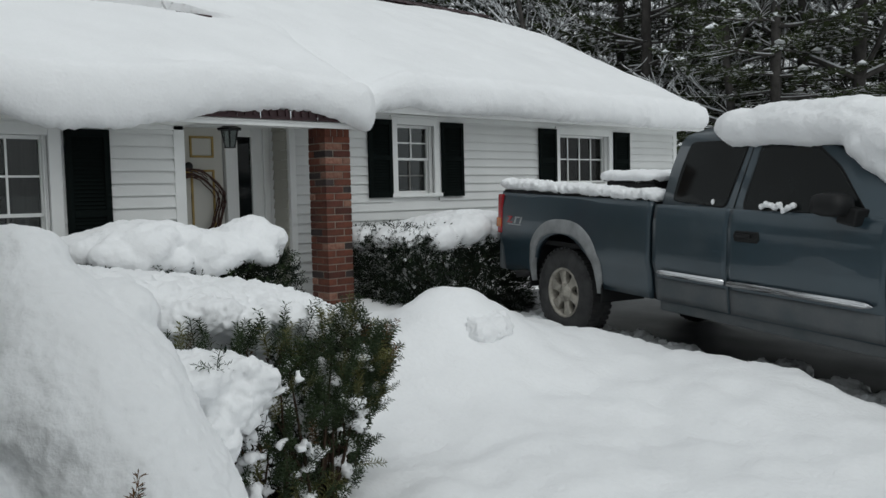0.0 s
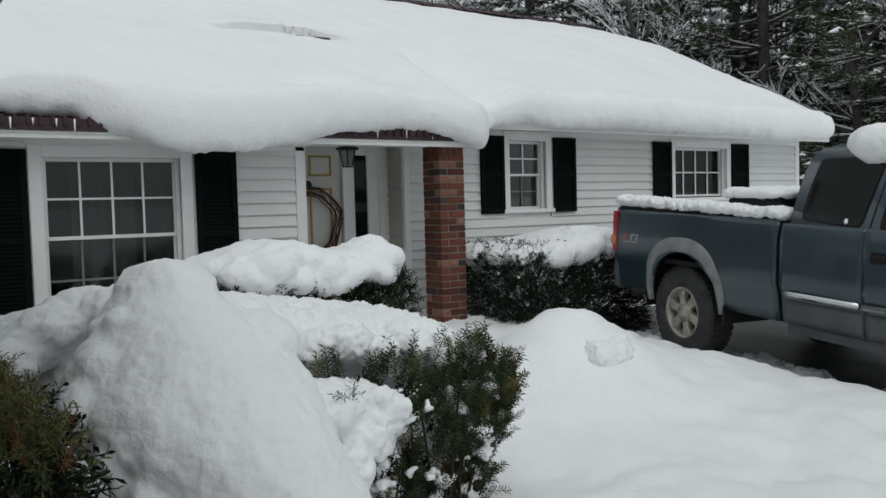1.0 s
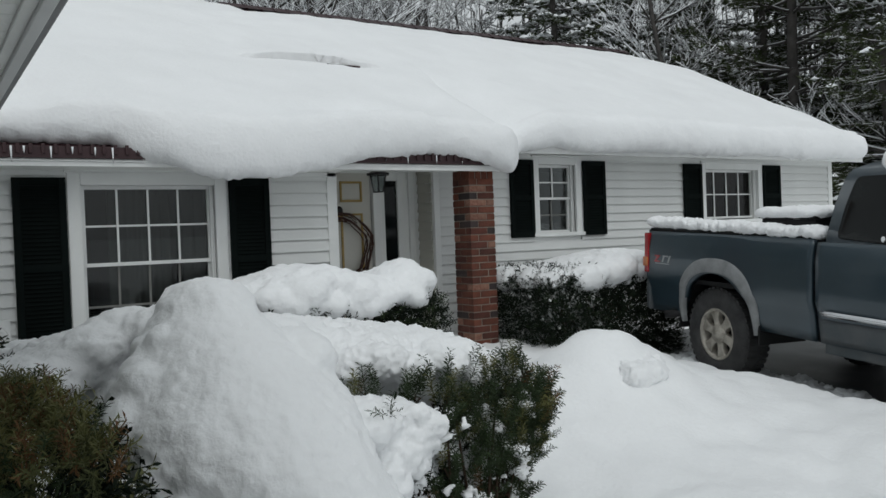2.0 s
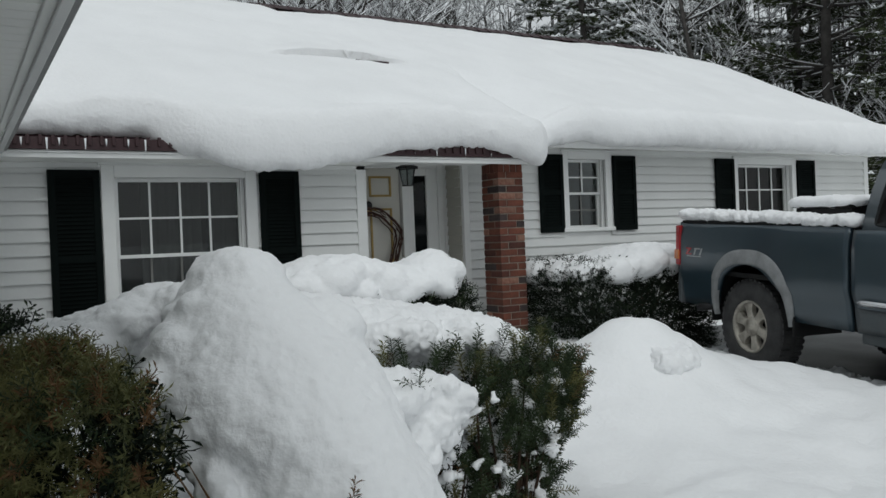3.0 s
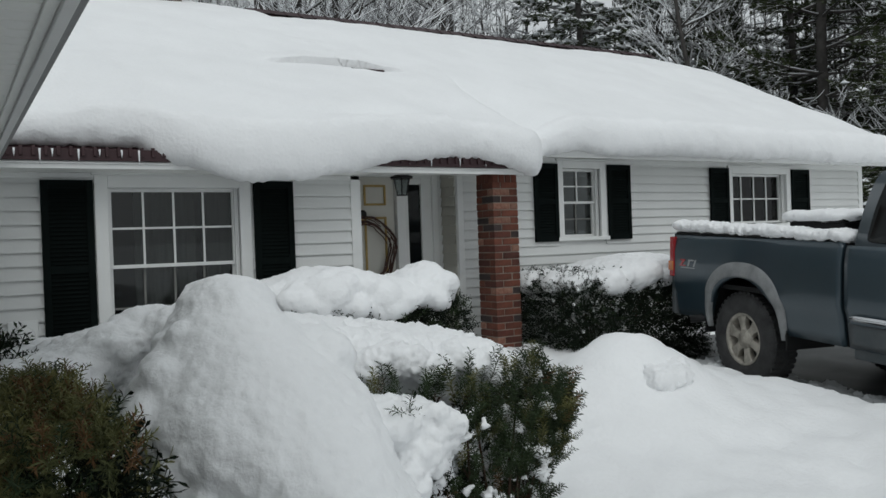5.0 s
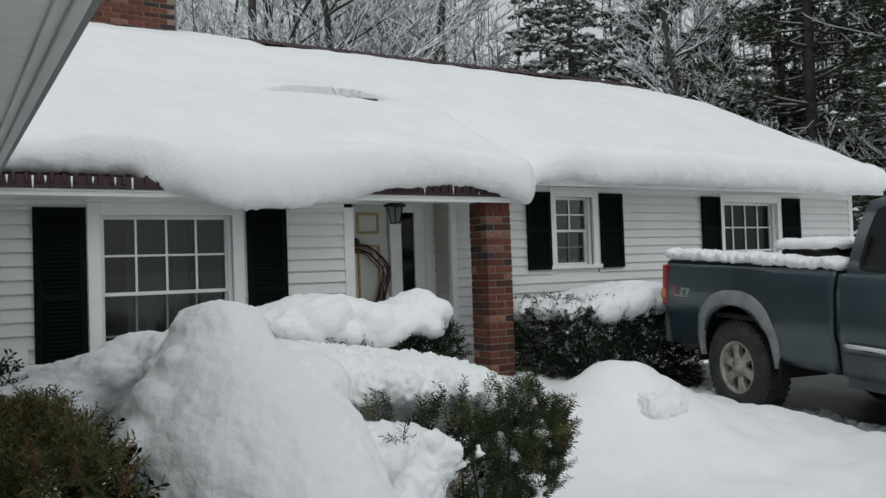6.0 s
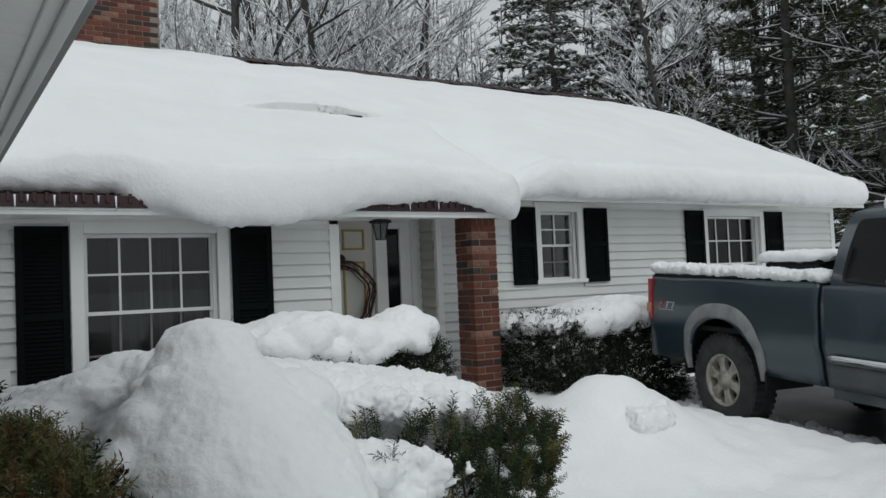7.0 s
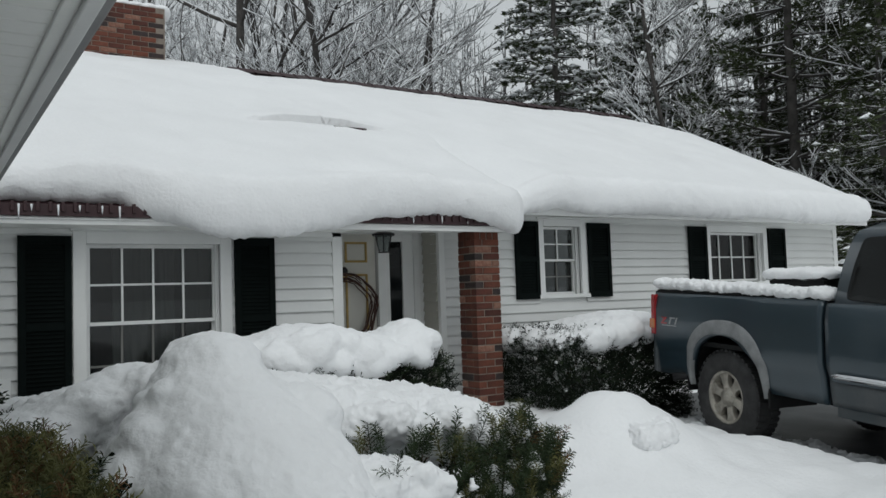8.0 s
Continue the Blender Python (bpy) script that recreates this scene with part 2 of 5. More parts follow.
dv, nx, ny = [], 60, 90
for j in range(ny + 1):
    for i in range(nx + 1):
        x, y = 4.4 + 4.6 * i / nx, -3.0 + 10.4 * j / ny
        dv.append((x, y, grade(x, y) - 0.012 + 0.012 * fbm(x * 2.4, y * 2.4, 7)))
df = [(j * (nx + 1) + i, j * (nx + 1) + i + 1, (j + 1) * (nx + 1) + i + 1, (j + 1) * (nx + 1) + i) for j in range(ny) for i in range(nx)]
tagged(mesh_of("driveway", dv, df, [ASPHALT], smooth=True), "wet dark asphalt driveway streaked with slush", "driveway", "", "structure")

# ---- house ----
YA, YB, YD = 6.776, 7.492, 7.80      # front wall, set-back wall, door wall
XL, XK, XR = -2.5, 3.19, 11.78       # left end, corner by the porch, right end
RIDGE_Y, RIDGE_Z = 11.8, 4.95
EAVE_Y, EAVE_Z = 6.40, 2.215
PITCH = (RIDGE_Z - EAVE_Z) / (RIDGE_Y - EAVE_Y)
LAP = 0.1016


def roof_z(y):
    return EAVE_Z + PITCH * (y - EAVE_Y)


def wall(name, x0, x1, y, z0, z1, openings, label):
    """A wall 0.15 thick behind plane y, with openings (x0, x1, z0, z1) going through it."""
    bm = bmesh.new()
    xs = sorted({x0, x1, *(o[0] for o in openings), *(o[1] for o in openings)})
    for a, b in zip(xs, xs[1:]):
        hole = [o for o in openings if o[0] <= a and b <= o[1]]
        if hole:
            box(bm, a, b, y, y + 0.15, z0, hole[0][2])
            box(bm, a, b, y, y + 0.15, hole[0][3], z1)
        else:
            box(bm, a, b, y, y + 0.15, z0, z1)
    return tagged(part(name, bm, TRIM), label, "wall", "", "structure")


WIN_A = (1.07, 2.09, 0.72, 2.00)
WIN_B = (6.085, 6.645, 1.50, 2.29)
WIN_C = (8.94, 10.04, 1.585, 2.262)
wall_front = wall("wall_front", XL, XK, YA, -0.1, 2.25, [WIN_A], "white clapboard front wall of the house")
wall_setback = wall("wall_setback", 4.66, XR, YB, -0.1, 2.62, [WIN_B, WIN_C], "white clapboard set-back wall of the house")
wall_door = wall("wall_entry", 3.04, 4.66, YD, -0.1, 2.62, [(3.22, 4.53, 0.18, 2.22)], "entry wall at the back of the porch")
for nm, x0, x1, y0, y1, lab in (("wall_gable", XR - 0.15, XR, YB + 0.15, 16.0, "white gable end wall"), ("wall_back", XL, XR, 16.0, 16.15, "back wall of the house"),
                                ("wall_left", XL, XL + 0.15, YA + 0.15, 16.0, "left end wall of the house"), ("wall_porch_left", XK - 0.15, XK - 0.004, YA + 0.15, YD, "inner side wall of the porch")):
    tagged(part(nm, cube(x0, x1, y0, y1, -0.1, 2.25 if y0 < 7 else 2.6), SIDING), lab, "wall", "", "structure")
gb = prism(bmesh.new(), [(YB, 2.6), (16.1, 2.6), (RIDGE_Y, RIDGE_Z - 0.12)], 0, XR - 0.15, XR)
tagged(part("wall_gable_top", gb, SIDING), "white gable above the end wall", "wall", "", "structure")
# floor coloured near-black in place of indoor shade
tagged(part("floor", cube(XL, XR, YD + 0.15, 16.0, 0.06, 0.16), DARK), "floor inside the house, coloured near-black for the room's shade", "floor", "", "structure")
tagged(part("porch_slab", cube(3.2, 4.9, 6.5, YD, -0.1, 0.2, 0.01), MORTAR), "concrete porch slab", "floor", "", "structure")
tagged(part("porch_ceiling", cube(XK - 0.1, 4.95, 6.62, YD, 2.25, 2.28), SOFFIT), "white panelled porch ceiling", "ceiling", "", "structure")
# ceiling and an added back wall, darkened in colour so the panes look dim
tagged(part("ceiling", cube(XL + 0.15, XR - 0.15, YD + 0.15, 16.0, 2.45, 2.5), CURTAIN), "ceiling inside the house, coloured grey for the room's shade", "ceiling", "", "structure")
tagged(part("wall_inside", cube(XL + 0.15, XR - 0.15, 10.2, 10.3, 0.1, 2.5), DARK), "added wall inside the rooms, coloured near-black for their shade", "wall", "", "structure")

# roof, fascias and soffits
bm = bmesh.new()
prism(bm, [(EAVE_Y, EAVE_Z), (RIDGE_Y, RIDGE_Z), (RIDGE_Y, RIDGE_Z - 0.08), (EAVE_Y, EAVE_Z - 0.04)], 0, XL - 0.3, 4.85)
tagged(part("roof_lower", bm, ROOFING), "maroon ribbed metal roof over the porch, under snow", "roof", "", "structure")
bm = bmesh.new()
prism(bm, [(7.0, roof_z(7.0)), (RIDGE_Y, RIDGE_Z), (RIDGE_Y, RIDGE_Z - 0.08), (7.0, roof_z(7.0) - 0.04)], 0, 4.854, XR + 0.12)
tagged(part("roof_upper", bm, ROOFING), "maroon ribbed metal roof under deep snow", "roof", "", "structure")
bm = bmesh.new()
prism(bm, [(16.6, 2.6), (RIDGE_Y + 0.004, RIDGE_Z), (RIDGE_Y + 0.004, RIDGE_Z - 0.08), (16.6, 2.52)], 0, XL - 0.3, XR + 0.12)
tagged(part("roof_back", bm, ROOFING), "maroon ribbed metal back roof slope", "roof", "", "structure")
cap = thing("ridge_cap", "maroon ribbed metal ridge cap along the roof", "roof trim", "", "structure")
bm = bmesh.new()
prism(bm, [(RIDGE_Y - 0.16, RIDGE_Z - 0.05), (RIDGE_Y, RIDGE_Z + 0.045), (RIDGE_Y + 0.16, RIDGE_Z - 0.05), (RIDGE_Y, RIDGE_Z + 0.015)], 0, 3.85, XR + 0.13)
part("cap_sheet", bm, ROOFING, cap)
rib = prism(bmesh.new(), [(RIDGE_Y - 0.165, RIDGE_Z - 0.045), (RIDGE_Y, RIDGE_Z + 0.055), (RIDGE_Y + 0.02, RIDGE_Z + 0.03), (RIDGE_Y - 0.14, RIDGE_Z - 0.06)], 0, -0.014, 0.014)
rib0 = part("rib", rib, ROOFING, cap)
rib0.location = (4.0, 0, 0)
for k in range(1, 36):
    o = rib0.copy()
    scene.collection.objects.link(o)
    o.location = (4.0 + 0.22 * k, 0, 0)
# drip edge ribs of the lower eave
eave = thing("eave_edge", "maroon metal eave edge hung with ice", "roof trim", "", "structure")
part("edge_strip", cube(XL, 4.83, EAVE_Y - 0.012, EAVE_Y + 0.01, EAVE_Z - 0.05, EAVE_Z + 0.035, 0.004), ROOFING, eave)
r0 = part("eave_rib", cube(-0.012, 0.012, EAVE_Y - 0.03, EAVE_Y - 0.01, EAVE_Z - 0.02, EAVE_Z + 0.05, 0.005), ROOFING, eave)
r0.location = (0.3, 0, 0)
for k in range(1, 56):
    o = r0.copy()
    scene.collection.objects.link(o)
    o.location = (0.3 + 0.08 * k, 0, 0)
fa = thing("fascia", "white boxed fascia and soffit under the eave", "fascia", "", "structure")
part("fascia_board", cube(XL, 4.82, EAVE_Y + 0.02, EAVE_Y + 0.05, 2.11, EAVE_Z - 0.045, 0.004), TRIM, fa)
part("fascia_lip", cube(XL, 4.82, EAVE_Y + 0.005, EAVE_Y + 0.018, 2.145, 2.158, 0.003), TRIM, fa)
part("soffit_panel", cube(XL, XK, EAVE_Y + 0.05, YA, 2.112, 2.125), SOFFIT, fa)
part("bed_moulding", cube(XL, XK, YA - 0.03, YA - 0.004, 2.07, 2.112, 0.006), TRIM, fa)
part("porch_beam", cube(XK - 0.12, 4.82, EAVE_Y + 0.055, 6.86, 2.135, 2.25, 0.006), TRIM, fa)
part("beam_lip", cube(XK - 0.12, 4.80, EAVE_Y + 0.03, EAVE_Y + 0.052, 2.118, 2.14, 0.004), TRIM, fa)
fb = thing("fascia_setback", "white fascia and soffit above the set-back wall", "fascia", "", "structure")
part("fascia_board", cube(4.86, XR + 0.1, 7.02, 7.05, 2.36, 2.5, 0.004), TRIM, fb)
part("soffit_panel", cube(4.86, XR + 0.1, 7.05, YB, 2.405, 2.42), SOFFIT, fb)
part("frieze_board", cube(4.79, XR, YB - 0.028, YB - 0.004, 2.345, 2.405, 0.005), TRIM, fb)
part("return_panel", cube(4.83, 4.852, 6.46, 7.3, 2.12, 2.5), TRIM, fb)


def corner(name, x0, x1, y, z0, z1):
    tagged(part(name, cube(x0, x1, y - 0.03, y + 0.02, z0, z1, 0.004), TRIM), "white corner board of the siding", "trim", "corner boards", "structure")


corner("corner_board", 3.095, XK, YA, 0.0, 2.11)
corner("corner_board", 4.655, 4.725, YB, 0.0, 2.4)
corner("corner_board", XR - 0.075, XR + 0.02, YB, 0.0, 2.4)
tagged(part("wall_porch_right", cube(4.66, 4.70, YB + 0.15, YD, 0.0, 2.45), RECESS), "beige siding return beside the door", "wall", "", "structure")


# ---- windows and shutters ----
def window(name, o, y, cols, rows, rail, label, upper_only=False, trim=0.085):
    """A recessed double-hung window: casing, sashes, muntins, panes, curtain."""
    x0, x1, z0, z1 = o
    win = thing(name, label, "window", "", "structure")
    for nm, a, b, c, d in (("casing_left", x0 - trim, x0, z0 - 0.04, z1 + trim), ("casing_right", x1, x1 + trim, z0 - 0.04, z1 + trim), ("casing_top", x0, x1, z1, z1 + trim)):
        part(nm, cube(a, b, y - 0.035, y + 0.02, c, d, 0.005), TRIM, win)
    part("drip_cap", cube(x0 - trim - 0.02, x1 + trim + 0.02, y - 0.055, y + 0.0, z1 + trim, z1 + trim + 0.022, 0.005), TRIM, win)
    part("sill", cube(x0 - trim - 0.02, x1 + trim + 0.02, y - 0.06, y + 0.02, z0 - 0.045, z0, 0.006), TRIM, win)
    for nm, a, b in (("jamb_left", x0, x0 + 0.012), ("jamb_right", x1 - 0.012, x1)):
        part(nm, cube(a, b, y + 0.02, y + 0.145, z0, z1), TRIM, win)
    part("jamb_stop", cube(x1 - 0.028, x1 - 0.012, y + 0.03, y + 0.05, z0, z1, 0.003), TRIM, win)
    g = 0.028
    halves = [(rail, z1, 0.085, "upper_sash")] if upper_only else [(rail, z1, 0.075, "upper_sash"), (z0, rail + 0.03, 0.105, "lower_sash")]
    for lo, hi, dy, nm in halves:
        bm = bmesh.new()
        yy = y + dy
        for a, b, c, d in ((x0 + 0.012, x0 + 0.012 + g, lo, hi), (x1 - 0.012 - g, x1 - 0.012, lo, hi), (x0 + 0.04, x1 - 0.04, lo, lo + g), (x0 + 0.04, x1 - 0.04, hi - g, hi)):
            box(bm, a, b, yy - 0.016, yy + 0.016, c, d, 0.003)
        sash = part(nm, bm, TRIM, win)
        xa, xb, za, zb = x0 + 0.04, x1 - 0.04, lo + g, hi - g
        for k in range(1, cols):
            xx = xa + (xb - xa) * k / cols
            part("muntin", cube(xx - 0.008, xx + 0.008, yy - 0.008, yy + 0.006, za, zb), TRIM if nm == "upper_sash" else CURTAIN, sash)
        for k in range(1, rows):
            zz = za + (zb - za) * k / rows
            part("muntin", cube(xa, xb, yy - 0.0075, yy + 0.0055, zz - 0.008, zz + 0.008), TRIM if nm == "upper_sash" else CURTAIN, sash)
        p = part("pane", cube(xa - 0.004, xb + 0.004, yy + 0.008, yy + 0.011, za - 0.004, zb + 0.004), GLASS, sash)
        p.visible_shadow = False
    return win


def curtain(x0, x1, y, z0, z1, folds, label):
    vs, fs, n = [], [], folds * 8
    for i in range(n + 1):
        x = x0 + (x1 - x0) * i / n
        d = 0.028 * math.sin(i * 2 * math.pi / 8) + 0.01 * math.sin(i * 1.7)
        vs += [(x, y + d, z0), (x, y + d, z1), (x, y + d + 0.012, z0), (x, y + d + 0.012, z1)]
    for i in range(n):
        a = 4 * i
        fs += [(a, a + 4, a + 5, a + 1), (a + 3, a + 7, a + 6, a + 2), (a + 1, a + 5, a + 7, a + 3)]
    tagged(mesh_of("curtain", vs, fs, [CURTAIN], smooth=True), label, "curtain", "curtains")


window("window_1", WIN_A, YA, 4, 2, 1.375, "white double-hung window with grey curtains behind the muntins", trim=0.095)
curtain(1.30, 1.78, YA + 0.22, 0.5, 2.02, 6, "pale grey sheer curtain hanging behind the large window")
curtain(1.88, 2.2, YA + 0.24, 0.5, 2.02, 3, "pale grey sheer curtain hanging behind the large window")
window("window_2", WIN_B, YB, 2, 2, 1.885, "small white double-hung window between black shutters")
window("window_3", WIN_C, YB, 4, 2, 1.60, "white window with muntins above the truck bed", True)
# round ornaments seen behind the far window
for cx, cz, r in ((9.25, 2.08, 0.1), (9.5, 1.8, 0.17), (9.85, 2.1, 0.1)):
    bm = bmesh.new()
    for rr in (r, r * 0.6):
        tube(bm, [(cx + rr * math.cos(a), YB + 0.2, cz + rr * math.sin(a)) for a in (2 * math.pi * k / 20 for k in range(21))], [0.008] * 21, 5)
    tagged(part("window_ornament", bm, CURTAIN), "grey ring ornament hanging behind the window", "ornament", "ornaments in the window")


def shutter(x0, x1, y, z0, z1, label):
    sh = thing("shutter", label, "shutter", "black shutters")
    y0, y1, s = y - 0.058, y - 0.029, 0.05
    for nm, a, b in (("stile", x0, x0 + s), ("stile", x1 - s, x1)):
        part(nm, cube(a, b, y0, y1, z0, z1, 0.003), SHUTTER, sh)
    zm = (z0 + z1) / 2 - 0.02
    for c, d in ((z0, z0 + 0.07), (zm, zm + 0.06), (z1 - 0.06, z1)):
        part("rail", cube(x0 + s, x1 - s, y0, y1, c, d, 0.003), SHUTTER, sh)
    part("backing", cube(x0 + s, x1 - s, y1 - 0.008, y1, z0 + 0.07, z1 - 0.06), SHUTTER, sh)
    sl = prism(bmesh.new(), [(y1 - 0.008, 0.0), (y0 + 0.006, 0.0), (y0 + 0.010, 0.006), (y1 - 0.008, 0.026)], 0, x0 + s, x1 - s)
    first, z = None, z0 + 0.075
    while z < z1 - 0.09:
        if not (zm - 0.02 < z < zm + 0.06):
            if first is None:
                first = part("louvre", sl, SHUTTER, sh)
                o = first
            else:
                o = first.copy()
                scene.collection.objects.link(o)
            o.location = (0, 0, z)
        z += 0.031


shutter(0.605, 0.965, YA, 0.70, 2.055, "tall black louvred shutter beside the large window")
shutter(2.205, 2.55, YA, 0.70, 2.055, "tall black louvred shutter beside the large window")
shutter(5.66, 5.995, YB, 1.455, 2.338, "black louvred shutter beside the small window")
shutter(6.75, 7.105, YB, 1.455, 2.338, "black louvred shutter beside the small window")
shutter(8.50, 8.85, YB, 1.455, 2.33, "black louvred shutter beside the far window")
shutter(10.135, 10.515, YB, 1.455, 2.33, "black louvred shutter beside the far window")

# ---- entry: door, sidelight, lantern, wreath ----
door = thing("door_1", "cream front door with ochre panel mouldings, closed", "door", "", "structure")
part("leaf", cube(3.27, 4.09, YD + 0.03, YD + 0.075, 0.2, 2.2, 0.004), DOOR, door)
for xa, xb in ((3.36, 3.62), (3.735, 3.99)):
    for za, zb in ((1.90, 2.115), (0.95, 1.78), (0.32, 0.85)):
        bm = bmesh.new()
        f = 0.022
        for a, b, c, d in ((xa, xa + f, za, zb), (xb - f, xb, za, zb), (xa + f, xb - f, za, za + f), (xa + f, xb - f, zb - f, zb)):
            box(bm, a, b, YD + 0.014, YD + 0.031, c, d, 0.004)
        part("panel_moulding", bm, OCHRE, door, "ochre painted moulding")
part("door_post", cube(4.10, 4.19, YD - 0.02, YD + 0.12, 0.2, 2.22, 0.005), TRIM, door)
part("door_post", cube(3.22, 3.265, YD - 0.02, YD + 0.12, 0.2, 2.22, 0.005), TRIM, door)
part("head_jamb", cube(3.265, 4.53, YD - 0.02, YD + 0.12, 2.2, 2.26, 0.004), TRIM, door)
bm = bmesh.new()
lathe(bm, [(0.0, 0.0), (0.03, 0.0), (0.034, 0.012), (0.0, 0.03)], pose(3.70, YD + 0.03, 1.73, 90), 20)
part("knocker", bm, BRASS, door, "brass knocker")
side = thing("sidelight", "dark glazed sidelight beside the front door", "window", "", "structure")
for a, b in ((4.19, 4.245), (4.405, 4.53)):
    part("stile", cube(a, b, YD + 0.0, YD + 0.06, 0.2, 2.2, 0.005), TRIM, side)
part("rail", cube(4.245, 4.405, YD + 0.0, YD + 0.06, 0.2, 1.05, 0.005), TRIM, side)
part("rail", cube(4.245, 4.405, YD + 0.0, YD + 0.06, 2.12, 2.2, 0.005), TRIM, side)
part("pane", cube(4.245, 4.405, YD + 0.03, YD + 0.04, 1.05, 2.12), GLASS_CAR, side)
part("casing", cube(4.53, 4.60, YD - 0.03, YD + 0.02, 0.2, 2.24, 0.005), TRIM, side)
part("casing", cube(4.61, 4.655, YD - 0.015, YD + 0.02, 0.2, 2.3, 0.005), TRIM, side)
random.seed(4)
wreath = thing("wreath", "bare brown grapevine wreath hanging on the door", "wreath")
for k in range(22):
    r, ph, ex = random.uniform(0.27, 0.36), random.uniform(0, 6.28), random.uniform(-0.03, 0.03)
    arc = random.uniform(1.5, 4.5)
    pts = [(3.70 + ex + (r + 0.02 * math.sin(5 * a)) * math.cos(a), YD - 0.02 - 0.04 * random.random(), 1.42 + (r * 1.05) * math.sin(a)) for a in (ph + arc * i / 14 for i in range(15))]
    part("vine", tube(bmesh.new(), pts, [0.006] * 15, 5), VINE, wreath)
bm = bmesh.new()
lathe(bm, [(0.0, -0.012), (0.04, -0.012), (0.045, 0.0), (0.03, 0.02), (0.0, 0.02)], pose(3.70, YD - 0.02, 1.81, 90), 16)
tagged(part("wreath_hook", bm, BLACK), "black round hook holding the wreath on the door", "hook")
lant = thing("porch_lantern", "black metal porch lantern hanging from the ceiling", "lantern")
LX, LY, LZ = 3.72, 6.95, 1.955
for nm, prof in (("roof", [(0.0, 0.195), (0.05, 0.192), (0.105, 0.172), (0.122, 0.168), (0.118, 0.152), (0.0, 0.15)]), ("foot", [(0.0, -0.012), (0.052, -0.01), (0.055, 0.0), (0.0, 0.004)]), ("stem", [(0.012, 0.2), (0.012, 0.285), (0.05, 0.288), (0.05, 0.295), (0.0, 0.295)])):
    part(nm, lathe(bmesh.new(), prof, pose(LX, LY, LZ), 6 if nm == "roof" else 12), BLACK, lant)
for k in range(6):
    a = k * math.pi / 3
    part("bar", tube(bmesh.new(), [(LX + 0.05 * math.cos(a), LY + 0.05 * math.sin(a), LZ), (LX + 0.085 * math.cos(a), LY + 0.085 * math.sin(a), LZ + 0.155)], [0.006, 0.006], 5), BLACK, lant)
part("glass_body", lathe(bmesh.new(), [(0.044, 0.004), (0.078, 0.15)], pose(LX, LY, LZ), 6), GLASS, lant)

# dryer vent on the wall
vent = thing("wall_vent", "white round vent on a square plate, low on the siding", "vent")
part("plate", cube(0.36, 0.56, YA - 0.04, YA - 0.012, 0.80, 1.03, 0.006), TRIM, vent)
part("hood", lathe(bmesh.new(), [(0.0, 0.06), (0.06, 0.06), (0.075, 0.05), (0.085, 0.0)], pose(0.46, YA - 0.04, 0.905, 90), 28), TRIM, vent, smooth=False)

# ---- wing eave over the viewer ----
WX = 0.335
wing = thing("wing_eave", "white vented soffit and grey drip edge of the adjoining wing", "eave", "", "structure")
part("drip_edge", cube(WX - 0.03, WX, -4.0, 6.42, 2.15, 2.27, 0.006), GUTTER, wing)
part("fascia_board", cube(WX - 0.065, WX - 0.03, -4.0, 6.42, 2.13, 2.26, 0.004), TRIM, wing)
part("fascia_lip", cube(WX - 0.10, WX - 0.065, -4.0, 6.42, 2.145, 2.17, 0.004), SOFFIT, wing)
sp = part("soffit_strip", cube(-1.4, WX - 0.10, 0, 0.096, 2.156, 2.166, 0.003), SOFFIT, wing)
sp.location = (0, -2.0, 0)
for k in range(1, 84):
    o = sp.copy()
    scene.collection.objects.link(o)
    o.location = (0, -2.0 + 0.1 * k, 0)
part("soffit_backing", cube(-1.4, WX - 0.10, -4.0, 6.42, 2.168, 2.18), SOFFIT, wing)
bm = prism(bmesh.new(), [(WX, 2.27), (WX, 2.30), (-3.0, 3.9), (-3.0, 3.85)], 1, -4.0, 7.5)
tagged(part("wing_roof", bm, ROOFING), "maroon metal roof of the adjoining wing", "roof", "", "structure")
tagged(part("wall_wing", cube(-1.55, -1.4, -4.0, YA, -0.1, 2.2), SIDING), "white siding wall of the adjoining wing", "wall", "", "structure")


# ---- snow on the roof ----
def lerp_at(x, table):
    for (a, va), (b, vb) in zip(table, table[1:]):
        if x <= b:
            k = max(0, (x - a) / (b - a))
            k = k * k * (3 - 2 * k)
            return va + (vb - va) * k
    return table[-1][1]


